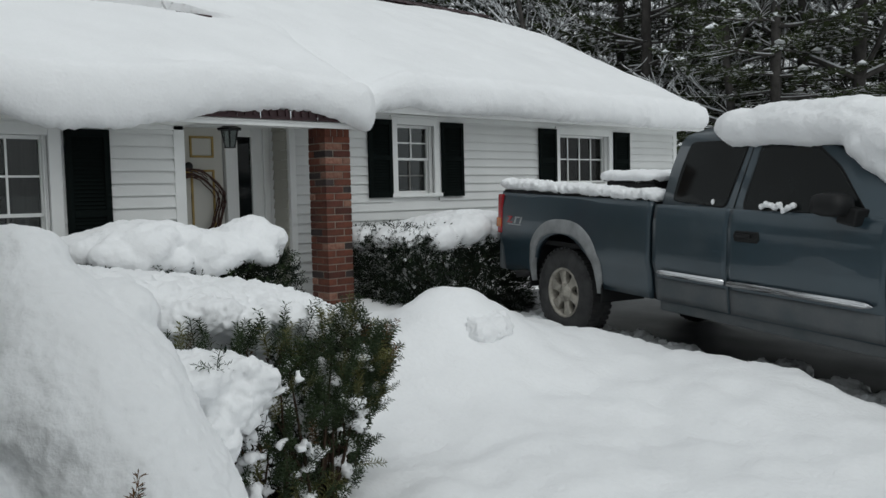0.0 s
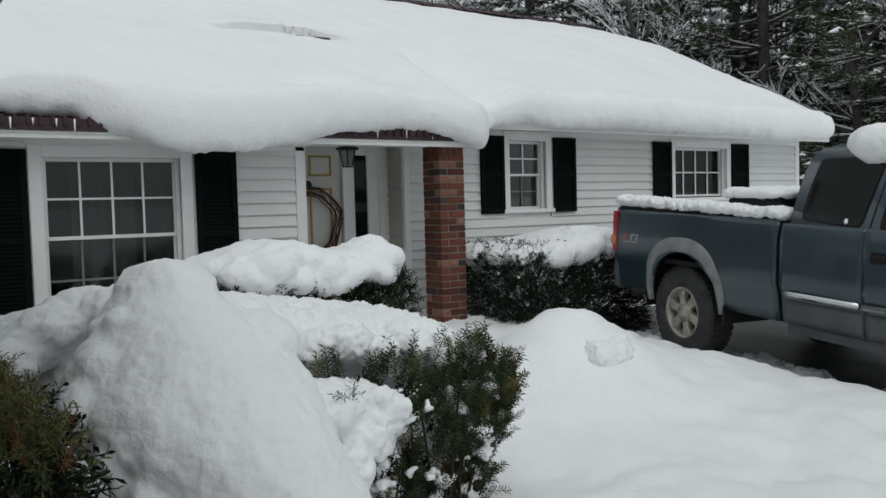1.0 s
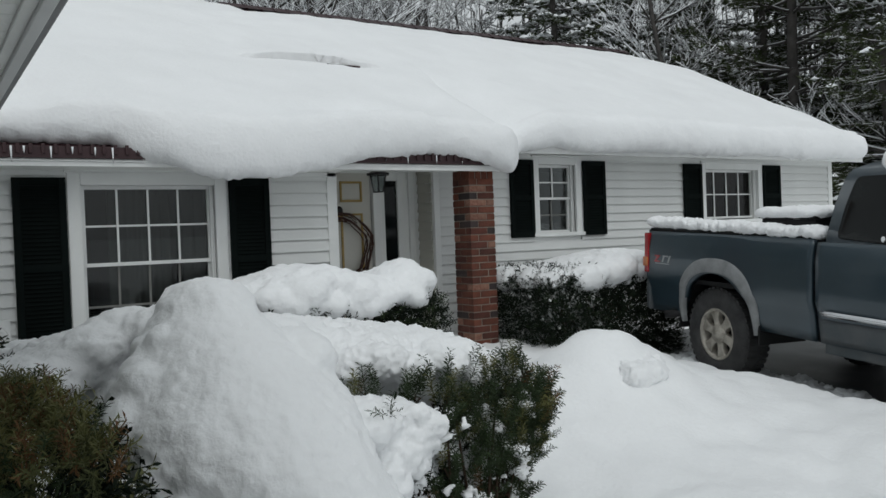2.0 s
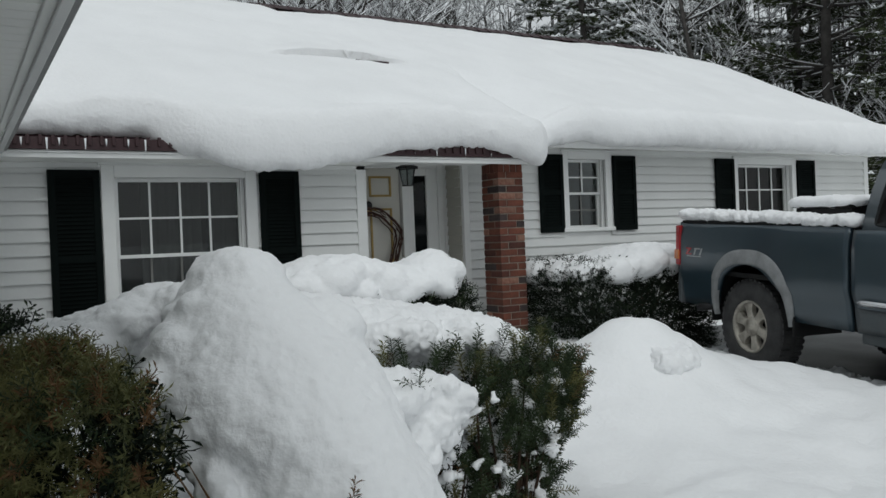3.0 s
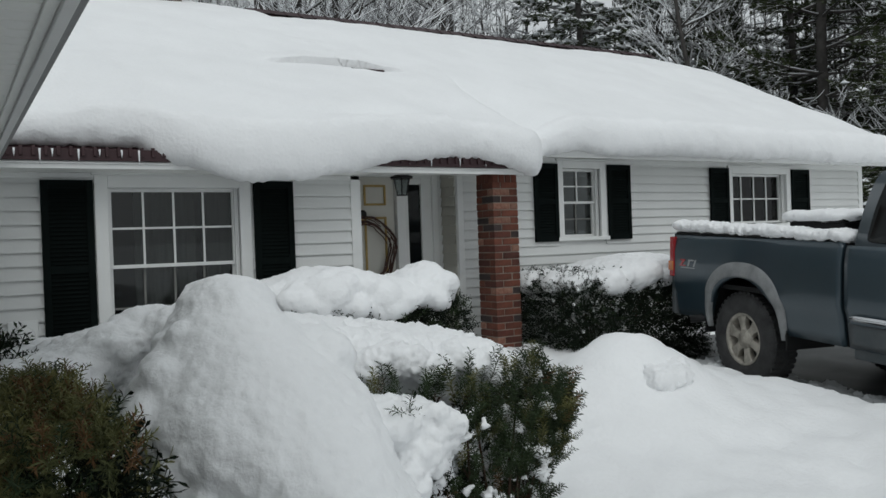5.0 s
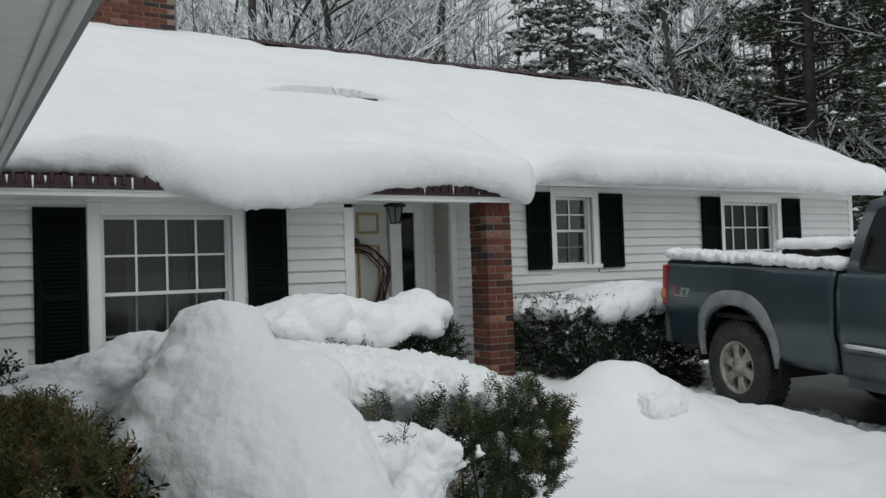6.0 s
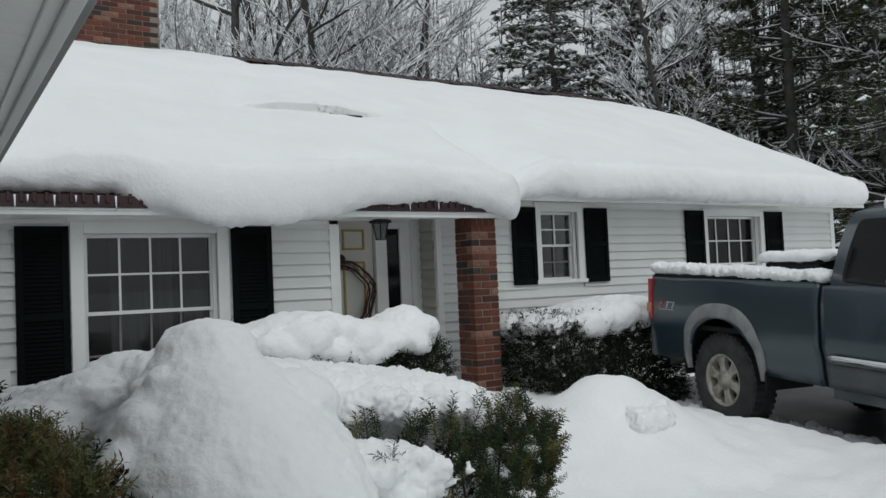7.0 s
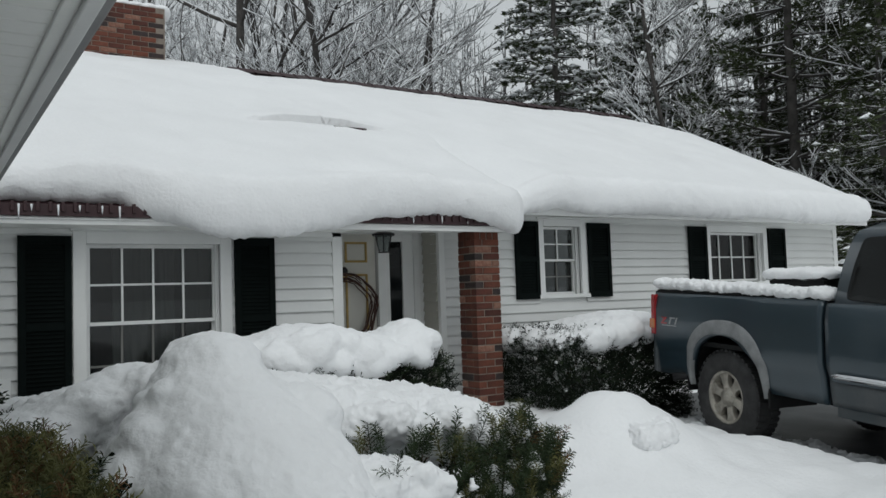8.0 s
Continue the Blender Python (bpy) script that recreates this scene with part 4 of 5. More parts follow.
def side_glass(name, poly, label, grow, material, off):
    """A pane lying on the leaning cab side, given by (x, z) corners with rounded joints."""
    pts = []
    n = len(poly)
    for i in range(n):
        p0, p1, p2 = Vector(poly[i - 1]), Vector(poly[i]), Vector(poly[(i + 1) % n])
        a, b = p1 + (p0 - p1).normalized() * 0.05, p1 + (p2 - p1).normalized() * 0.05
        pts += [a.lerp(p1, 0), a.lerp(p1, 0.5).lerp(b.lerp(p1, 0.5), 0.25), a.lerp(p1, 0.5).lerp(b.lerp(p1, 0.5), 0.75), b]
    c = sum(pts, Vector((0, 0))) / len(pts)
    pts = [c + (p - c) * (1 + grow / (p - c).length) for p in pts]
    bm = bmesh.new()
    lo = [bm.verts.new((p.x, side_y(p.x, p.y) - 0.006 - off, p.y)) for p in pts]
    hi = [bm.verts.new((p.x, side_y(p.x, p.y) + 0.03, p.y)) for p in pts]
    bm.faces.new(lo)
    for k in range(len(lo)):
        bm.faces.new((lo[k], lo[(k + 1) % len(lo)], hi[(k + 1) % len(lo)], hi[k]))
    bmesh.ops.recalc_face_normals(bm, faces=bm.faces)
    return part(name, bm, material, truck, label)


W1 = [(1.305, 1.272), (1.325, 1.50), (1.365, 1.69), (1.90, 1.70), (1.85, 1.45), (1.81, 1.245)]
W2 = [(1.965, 1.235), (1.985, 1.45), (2.01, 1.67), (2.40, 1.675), (2.62, 1.53), (2.87, 1.25)]
side_glass("window_rubber", W1, "black rubber seal", 0.012, PLASTIC, 0.0)
side_glass("rear_window", W1, "dark tinted glass", 0.0, GLASS_CAR, 0.004)
side_glass("window_rubber", W2, "black rubber seal", 0.012, PLASTIC, 0.0)
side_glass("door_window", W2, "dark tinted glass", 0.0, GLASS_CAR, 0.004)
bm = bmesh.new()
cut = [[bm.verts.new((x + 0.13 * (z - 1.24), side_y(x, z) + d, z)) for x, d in ((1.882, -0.0075), (1.890, -0.0075), (1.890, 0.03), (1.882, 0.03))] for z in (1.24, 1.36, 1.48, 1.60, 1.72)]
for p, q in zip(cut, cut[1:]):
    for k in range(4):
        bm.faces.new((p[k], p[(k + 1) % 4], q[(k + 1) % 4], q[k]))
part("door_gap", bm, PLASTIC, truck)
part("cab_gap", shell([(1.10, 0.5), (1.15, 0.5), (1.15, 1.25), (1.10, 1.25)], 0.08, TW - 0.08), PLASTIC, truck)
bm = box(bmesh.new(), 2.62, 2.83, -0.17, 0.02, 1.235, 1.375, 0.062)
mir = part("mirror", bm, PLASTIC, truck, "black folding door mirror", smooth=True)
part("mirror_arm", shell([(2.74, 1.20), (2.86, 1.18), (2.88, 1.28), (2.76, 1.30)], -0.06, 0.08, 0.015), PLASTIC, mir)
part("hood", shell([(3.2, 1.10), (3.2, 1.22), (3.9, 1.19), (4.6, 1.12), (4.75, 1.05), (4.75, 0.95)], 0.08, TW - 0.08, 0.03), PAINT, truck, smooth=True)
part("grille", shell([(4.70, 0.55), (4.82, 0.55), (4.82, 0.95), (4.72, 1.02)], 0.1, TW - 0.1, 0.02), CHROME, truck)
part("front_bumper", shell([(4.70, 0.38), (4.90, 0.40), (4.92, 0.58), (4.72, 0.60)], 0.0, TW, 0.03), CHROME, truck)
part("frame_rail", shell([(-0.9, 0.48), (4.5, 0.46), (4.5, 0.60), (-0.9, 0.62)], 0.45, 0.55), PLASTIC, truck)
part("frame_rail", shell([(-0.9, 0.48), (4.5, 0.46), (4.5, 0.60), (-0.9, 0.62)], TW - 0.55, TW - 0.45), PLASTIC, truck)
part("underbody", shell([(0.6, 0.50), (3.2, 0.48), (3.2, 0.62), (0.6, 0.62)], 0.2, TW - 0.2), PLASTIC, truck)
part("rear_axle", tube(bmesh.new(), [(0, 0.25, 0.40), (0, TW - 0.25, 0.40)], [0.05, 0.05], 12), PLASTIC, truck)


def truck_wheel(x, y, flip):
    m = pose(x, y, 0.388, -90 if not flip else 90)
    wheel = part("wheel", lathe(bmesh.new(), [(0.20, 0.03), (0.10, 0.05), (0.0, 0.05)], m @ Matrix.Translation((0, 0, 0.10)), 24), PLASTIC, truck)
    prof = [(0.225, 0.012), (0.235, -0.002), (0.27, -0.014), (0.33, -0.012), (0.368, 0.004), (0.392, 0.028), (0.398, 0.06), (0.398, 0.20), (0.392, 0.232), (0.36, 0.258), (0.27, 0.27), (0.22, 0.25), (0.215, 0.13), (0.222, 0.03), (0.225, 0.012)]
    part("tyre", lathe(bmesh.new(), prof, m, 56), RUBBER, wheel, "muddy black tyre", smooth=True)
    bm = bmesh.new()
    for k in range(44):
        a = 2 * math.pi * k / 44
        for zz, da in ((0.035, 0), (0.16, 0.07)):
            q = m @ Matrix.Rotation(a + da, 4, "Z") @ Matrix.Translation((0.398, 0, zz + 0.03))
            bmesh.ops.create_cube(bm, size=1, matrix=q @ Matrix.Diagonal((0.016, 0.034, 0.085, 1)))
    part("tread", bm, RUBBER, wheel)
    part("rim", lathe(bmesh.new(), [(0.226, 0.012), (0.222, 0.004), (0.205, 0.008), (0.198, 0.045), (0.185, 0.10), (0.18, 0.16)], m, 48), ALLOY, wheel, "dirty silver alloy rim", smooth=True)
    for k in range(6):
        q = m @ Matrix.Rotation(2 * math.pi * k / 6 + 0.3, 4, "Z")
        bm = bmesh.new()
        pr = []
        for r, wd, z in ((0.055, 0.040, 0.030), (0.12, 0.034, 0.022), (0.16, 0.042, 0.022), (0.204, 0.066, 0.026)):
            pr.append([bm.verts.new(q @ Vector((r, s * wd, zz))) for s, zz in ((-1, z + 0.006), (-0.72, z), (0.72, z), (1, z + 0.006), (1, z + 0.05), (-1, z + 0.05))])
        for a, b in zip(pr, pr[1:]):
            for i in range(6):
                bm.faces.new((a[i], a[(i + 1) % 6], b[(i + 1) % 6], b[i]))
        bm.faces.new(pr[0][::-1])
        bm.faces.new(pr[-1])
        bmesh.ops.recalc_face_normals(bm, faces=bm.faces)
        part("spoke", bm, ALLOY, wheel)
        part("lug_nut", lathe(bmesh.new(), [(0.0, -0.004), (0.011, -0.002), (0.012, 0.02)], m @ Matrix.Rotation(2 * math.pi * k / 6 + 0.8, 4, "Z") @ Matrix.Translation((0.068, 0, 0.022)), 8), ALLOY, wheel)
    part("hub_cap", lathe(bmesh.new(), [(0.0, -0.004), (0.034, 0.0), (0.04, 0.012), (0.085, 0.026), (0.09, 0.05)], m, 28), ALLOY, wheel, smooth=True)
    part("brake_drum", lathe(bmesh.new(), [(0.0, 0.12), (0.175, 0.12), (0.178, 0.18)], m, 28), BLACK, wheel)


for wx in (-0.052, 3.60):
    truck_wheel(wx, 0.06, False)
    truck_wheel(wx, TW - 0.06, True)


def on_truck(p):
    v = TRUCK @ Vector(p)
    return (v.x, v.y, v.z)


random.seed(21)
lumps = []
for i in range(60):
    x = -0.98 + 2.05 * i / 59
    lumps.append((*on_truck((x, 0.11 + random.uniform(-0.012, 0.02), 1.318 - 0.018 * x + 0.012 * fbm(x * 2, 0.3) + random.uniform(-0.004, 0.004))), 0.10, 0.10, 0.052))
snow_blob("bed_rail_snow", lumps, "ridge of snow lying along the truck's bed rail", 0.012, 0.020, 0.07)
lumps = []
for i in range(30):
    x = -0.5 + 1.5 * i / 29
    lumps.append((*on_truck((x, TW - 0.10, 1.30 + random.uniform(-0.012, 0.012))), 0.085, 0.08, random.uniform(0.035, 0.055)))
snow_blob("bed_rail_snow", lumps, "ridge of snow lying along the far bed rail", 0.02, 0.014, 0.12)
lumps = []
for i in range(9):
    for j in range(7):
        lumps.append((*on_truck((-0.85 + 0.22 * i, 0.27 + 0.2 * j, 1.12)), 0.20, 0.19, 0.12 + 0.05 * bell(i, j, 3, 2, 2, 2)))
lumps += [(*on_truck((0.05, 0.75, 1.22)), 0.35, 0.35, 0.13)]
snow_blob("bed_snow", lumps, "heaped snow filling the truck bed", 0.035, 0.03, 0.3)
lumps = []
for i in range(11):
    for j in range(8):
        x, y = 1.98 + 0.125 * i, 0.30 + 0.19 * j
        hh = 0.15
        lumps.append((*on_truck((x, y, 1.80 - 0.35 * max(0, x - 2.65) + 0.01)), 0.20, 0.20, hh))
for i in range(36):
    u = 0.04 * i
    lumps.append((*on_truck((1.76 + 1.09 * u, 0.20 + 0.02 * fbm(u * 3, 1.0), 1.775 + 0.015 * fbm(u * 4, 2.0) - 0.42 * max(0, u - 0.79))), 0.15, 0.13, 0.125))
lumps += [(*on_truck((1.75, 0.25 + 0.2 * j, 1.80)), 0.16, 0.2, 0.13) for j in range(8)]
lumps += [(*on_truck((2.75 + 0.09 * i, 0.19 + 0.02 * i, 1.66 - 0.075 * i)), 0.15, 0.13, 0.11) for i in range(7)]
lumps += [(*on_truck((2.85 + 0.12 * i, 0.35 + 0.2 * j, 1.58 - 0.08 * i)), 0.2, 0.2, 0.13) for i in range(5) for j in range(7)]
snow_blob("cab_snow", lumps, "thick rounded slab of snow on the cab roof and windshield", 0.022, 0.014, 0.12)
lumps = [(*on_truck((2.13 + 0.035 * i, 0.03, 1.262 + 0.02 * math.sin(i * 2.1) + (0.03 if i == 2 else 0))), 0.035, 0.02, 0.022) for i in range(8)]
snow_blob("sill_snow", lumps, "small clump of snow stuck on the door window sill", 0.008, 0.008, 0.05)
snow_blob("sill_snow", [(*on_truck((1.70, 0.04, 1.275)), 0.02, 0.015, 0.025)], "small clump of snow stuck on the rear window", 0.008, 0.006, 0.05)
# black toolbox across the bed behind the cab
tb = thing("toolbox", "black truck toolbox lying across the bed under snow", "toolbox", m=TRUCK)
part("body", shell([(0.36, 1.05), (0.94, 1.05), (0.94, 1.39), (0.36, 1.39)], 0.20, TW - 0.05, 0.012), PLASTIC, tb)
part("lid", shell([(0.34, 1.39), (0.95, 1.39), (0.95, 1.42), (0.34, 1.42)], 0.18, TW - 0.04, 0.01), PLASTIC, tb)
part("foot", shell([(0.6, 0.84), (1.0, 0.84), (1.0, 1.05), (0.6, 1.05)], 0.7, TW - 0.1), PLASTIC, tb)
lumps = [(*on_truck((0.40 + 0.12 * i, 0.26 + 0.21 * j, 1.435)), 0.12, 0.14, 0.045 + 0.01 * random.random()) for i in range(5) for j in range(8)]
snow_blob("toolbox_snow", lumps, "layer of snow on the toolbox lid", 0.02, 0.014, 0.14)
snow_blob("snow_clod", [(3.70, 3.62, 0.635, 0.19, 0.12, 0.085), (3.60, 3.56, 0.625, 0.11, 0.07, 0.07), (3.82, 3.70, 0.62, 0.14, 0.12, 0.075), (3.76, 3.78, 0.66, 0.24, 0.18, 0.075)], "broken slab of packed snow lying on the shovelled mound", 0.012, 0.030, 0.08)
# broken slush along the cleared edge
random.seed(5)
lumps = []
for i in range(110):
    y = 0.4 + 5.2 * random.random()
    x = 5.25 + 0.14 * (y - 2.0) + random.uniform(-0.15, 0.55) + (0.25 * (y - 4.3) if y > 4.3 else 0)
    r = random.uniform(0.04, 0.14)
    lumps.append((x, y, grade(x, y) + r * 0.25, r * 1.6, r * 1.3, r * 0.6))
ob = snow_blob("slush_clods", lumps, "broken clods of wet grey snow on the driveway edge", 0.018, 0.05, 0.09)
ob.data.materials.clear()
ob.data.materials.append(SLUSH)


# ---- yew hedges ----
def sprig_set(seed, needles, length, nlen, nwid, flat=0.35):
    """A few shoots: a thin stem with two ranks of narrow needles, as verts and faces."""
    rnd = random.Random(seed)
    out = []
    for v in range(6):
        vs, fs = [], []
        bend = Vector((rnd.uniform(-0.25, 0.25), rnd.uniform(-0.25, 0.25), 0))
        def stem(k):
            return Vector((0, 0, length * k)) + bend * length * k * k
        w0 = 0.0016
        for k0, k1 in ((0, 0.5), (0.5, 1)):
            a, b = stem(k0), stem(k1)
            n = len(vs)
            vs += [a + Vector((w0, 0, 0)), a - Vector((w0, 0, 0)), b - Vector((w0, 0, 0)), b + Vector((w0, 0, 0))]
            fs.append((n, n + 1, n + 2, n + 3))
        for i in range(needles):
            k = 0.12 + 0.88 * i / needles
            p = stem(k)
            ang = i * 2.4 + rnd.uniform(-0.4, 0.4)
            out_dir = Vector((math.cos(ang), math.sin(ang) * (1 - flat), rnd.uniform(0.35, 0.8))).normalized()
            ln = nlen * rnd.uniform(0.75, 1.15) * (1 - 0.35 * max(0, k - 0.7))
            side_dir = out_dir.cross(Vector((rnd.uniform(-1, 1), rnd.uniform(-1, 1), 1))).normalized() * nwid
            tip = p + out_dir * ln + Vector((0, 0, -0.1 * ln))
            mid = p + out_dir * ln * 0.55 + Vector((0, 0, 0.03 * ln))
            n = len(vs)
            vs += [p, mid + side_dir, tip, mid - side_dir]
            fs.append((n, n + 1, n + 2, n + 3))
        out.append((np.array([tuple(q) for q in vs]), np.array(fs)))
    return out


def foliage(name, spots, sprigs, materials, weights, parent, seed, scale=(0.7, 1.25)):
    """Plants a shoot at each spot (place, outward direction)."""
    rnd = random.Random(seed)
    V, Fc, I, n = [], [], [], 0
    for p, d in spots:
        v, f = sprigs[rnd.randrange(len(sprigs))]
        q = (Vector(d) + Vector((rnd.gauss(0, 0.35), rnd.gauss(0, 0.35), rnd.gauss(0.15, 0.3)))).normalized().to_track_quat("Z", "Y")
        m = np.array(q.to_matrix() @ Matrix.Rotation(rnd.uniform(0, 6.28), 3, "Z")) * rnd.uniform(*scale)
        V.append(v @ m.T + np.array(p))
        Fc.append(f + n)
        I += [rnd.choices(range(len(materials)), weights)[0]] * len(f)
        n += len(v)
    ob = mesh_of(name, np.concatenate(V).tolist(), np.concatenate(Fc).tolist(), materials, parent, I)
    ob["kind"] = "stuff"
    return ob


def box_spots(n, x0, x1, y0, y1, z0, z1, rnd, faces="fblrt", depth=0.10, round_=0.12):
    """Places in the outer layer of a clipped hedge with rounded edges."""
    out = []
    c = Vector(((x0 + x1) / 2, (y0 + y1) / 2, (z0 + z1) / 2))
    area = {"f": (x1 - x0) * (z1 - z0), "b": (x1 - x0) * (z1 - z0), "l": (y1 - y0) * (z1 - z0), "r": (y1 - y0) * (z1 - z0), "t": (x1 - x0) * (y1 - y0)}
    while len(out) < n:
        k = rnd.choices(list(faces), [area[f] for f in faces])[0]
        p = Vector((rnd.uniform(x0, x1), rnd.uniform(y0, y1), rnd.uniform(z0, z1)))
        d = {"f": Vector((0, -1, 0)), "b": Vector((0, 1, 0)), "l": Vector((-1, 0, 0)), "r": Vector((1, 0, 0)), "t": Vector((0, 0, 1))}[k]
        dep = depth * rnd.random() ** 1.3
        if k == "f": p.y = y0 + dep
        if k == "b": p.y = y1 - dep
        if k == "l": p.x = x0 + dep
        if k == "r": p.x = x1 - dep
        if k == "t": p.z = z1 - dep
        q = Vector(((p.x - c.x) / ((x1 - x0) / 2), (p.y - c.y) / ((y1 - y0) / 2), (p.z - c.z) / ((z1 - z0) / 2)))
        over = sum(max(0, abs(a) - 0.72) ** 2 for a in q) ** 0.5
        if over > 0.30:
            p = c + (p - c) * (1 - 0.5 * (over - 0.30))
        p += d * 0.05 * fbm(p.x * 3, p.y * 3, p.z * 3)
        out.append((p, (d + 0.5 * q).normalized()))
    return out


def twigs(parent, x0, x1, y0, y1, z0, z1, n, seed):
    rnd = random.Random(seed)
    bm = bmesh.new()
    for i in range(n):
        a = Vector((rnd.uniform(x0, x1) * 0.6 + 0.2 * (x0 + x1), rnd.uniform(y0, y1) * 0.6 + 0.2 * (y0 + y1), z0))
        b = Vector((rnd.uniform(x0, x1), rnd.uniform(y0, y1), z1 - rnd.uniform(0.02, 0.2)))
        m = a.lerp(b, 0.5) + Vector((rnd.uniform(-0.05, 0.05), rnd.uniform(-0.05, 0.05), 0))
        tube(bm, [a, m, b], [0.011, 0.007, 0.003], 5)
    o = part("branch_tangle", bm, TWIG, parent)
    o["kind"] = "stuff"


FINE = sprig_set(1, 26, 0.105, 0.033, 0.0023)
COARSE = sprig_set(2, 12, 0.11, 0.030, 0.0045)
rnd = random.Random(7)

# yew by the path, its corner standing out of the snow
def along(pts, k):
    k = min(max(k, 0), 0.9999) * (len(pts) - 1)
    a = int(k)
    return Vector(pts[a]).lerp(Vector(pts[a + 1]), k - a)


BUSH_PLAN = [(1.20, 2.42), (1.62, 2.43), (1.98, 2.52), (2.17, 2.68), (2.19, 3.00)]


def bush_spots(n, inset, z0, z1, rnd, up=0.9, u0=0.0):
    """Places on the bush's bulging front, which draws in towards the ground; shoots point up and out."""
    out = []
    for i in range(n):
        u = rnd.uniform(u0, 1)
        p, q = along(BUSH_PLAN, u - 0.02), along(BUSH_PLAN, u + 0.02)
        nrm = Vector((q.y - p.y, p.x - q.x)).normalized()
        z = rnd.uniform(z0, z1 - 0.04 * u)
        d = rnd.uniform(*inset) + 0.05 * fbm(u * 9, z * 7, 2.0)
        m = (p + q) / 2 - nrm * d
        out.append((Vector((m.x - 0.42 * u * max(0, 0.85 - z), m.y + 0.08 * max(0, 0.8 - z), z)), Vector((nrm.x * 0.55, nrm.y * 0.55, up))))
    return out


SHOOT = sprig_set(3, 42, 0.135, 0.029, 0.0026, 0.15)
H1 = thing("yew_bush", "dark green yew bush half buried under heavy snow", "bush")
sp = bush_spots(560, (0.0, 0.12), 0.10, 0.86, rnd) + bush_spots(190, (-0.02, 0.06), 0.62, 0.90, rnd, 1.2, 0.2) + bush_spots(170, (0.0, 0.08), 0.2, 0.9, rnd, 0.5, 0.7)
sp += [(p, d) for p, d in bush_spots(110, (0.10, 0.30), 0.86, 0.97, rnd, 1.6)]
sp = [(p, d) for p, d in sp if not (p.x < 1.46 and 0.66 < p.z < 0.9 and p.y < 2.52)]
foliage("foliage", sp, SHOOT, [YEW, YEW_OLIVE, YEW_BROWN], [80, 16, 4], H1, 3, (0.7, 1.15))
# inner layer in near-black needles: the bush's inward shade put into colour
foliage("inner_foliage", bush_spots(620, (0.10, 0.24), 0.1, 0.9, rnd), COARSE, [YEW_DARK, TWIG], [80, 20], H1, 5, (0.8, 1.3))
bm, rr = bmesh.new(), random.Random(8)
for p, d in bush_spots(46, (0.02, 0.12), 0.55, 0.9, rr):
    a = Vector((1.66 + rr.uniform(-0.2, 0.2), 2.85 + rr.uniform(-0.1, 0.1), 0.05))
    m = a.lerp(p, 0.55) + Vector((rr.uniform(-0.03, 0.08), -0.10, -0.06))
    tube(bm, [a, m, p], [0.011, 0.008, 0.003], 5)
part("branch_tangle", bm, TWIG, H1)["kind"] = "stuff"

# olive hedge under the wing eave
H2 = thing("yew_hedge", "olive green clipped yew hedge with browned shoots", "hedge")
sp = box_spots(2900, 0.05, 0.42, 1.72, 2.55, 0.25, 1.14, rnd, "flr", 0.05) + box_spots(420, 0.07, 0.38, 1.72, 2.5, 0.25, 1.14, rnd, "t", 0.05)
sp = [(p, d) for p, d in sp if p.x < 0.27 + 0.22 * (1.14 - p.z)]
foliage("foliage", sp, FINE, [YEW_OLIVE, YEW, YEW_BROWN], [74, 13, 13], H2, 13, (0.55, 0.9))
# darker needles behind the olive ones, painted shade within the hedge
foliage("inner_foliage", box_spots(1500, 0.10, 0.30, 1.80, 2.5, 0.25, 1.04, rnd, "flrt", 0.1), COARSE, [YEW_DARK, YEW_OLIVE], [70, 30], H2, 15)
twigs(H2, 0.12, 0.28, 1.9, 2.5, 0.1, 1.0, 24, 18)
bm, rr = bmesh.new(), random.Random(19)
for i in range(70):
    a = Vector((rr.uniform(0.02, 0.44), rr.uniform(1.68, 1.76), rr.uniform(0.35, 0.85)))
    tube(bm, [a, a + Vector((rr.gauss(0, 0.02), -0.01, 0.07)), a + Vector((rr.gauss(0, 0.04), rr.gauss(-0.01, 0.02), 0.15))], [0.0035, 0.003, 0.0015], 4)
part("bare_shoots", bm, YEW_BROWN, H2, "dry reddish-brown bare shoots")["kind"] = "stuff"

# dark hedge behind it, by the wing
H3 = thing("yew_hedge", "dark green yew hedge in the shade of the eave", "hedge")
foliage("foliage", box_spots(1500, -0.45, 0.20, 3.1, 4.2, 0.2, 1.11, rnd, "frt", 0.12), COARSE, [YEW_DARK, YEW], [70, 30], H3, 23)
twigs(H3, -0.4, 0.2, 3.2, 4.1, 0.1, 1.1, 25, 28)

# bush before the porch
H4 = thing("yew_bush", "dark rounded bush before the porch under a snow cap", "bush")
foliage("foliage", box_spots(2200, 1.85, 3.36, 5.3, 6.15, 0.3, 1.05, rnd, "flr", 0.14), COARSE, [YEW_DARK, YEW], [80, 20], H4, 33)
# core of near-black needles, depth shade given as colour
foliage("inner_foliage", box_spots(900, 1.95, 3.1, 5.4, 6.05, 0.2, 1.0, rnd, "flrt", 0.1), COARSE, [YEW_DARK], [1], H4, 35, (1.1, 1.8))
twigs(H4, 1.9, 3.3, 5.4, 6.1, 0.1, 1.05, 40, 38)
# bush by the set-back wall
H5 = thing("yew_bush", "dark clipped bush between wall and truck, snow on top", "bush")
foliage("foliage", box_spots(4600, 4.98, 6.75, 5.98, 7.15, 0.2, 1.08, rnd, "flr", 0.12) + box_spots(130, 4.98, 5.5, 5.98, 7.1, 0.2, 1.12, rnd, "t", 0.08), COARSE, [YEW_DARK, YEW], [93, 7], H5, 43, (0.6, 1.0))
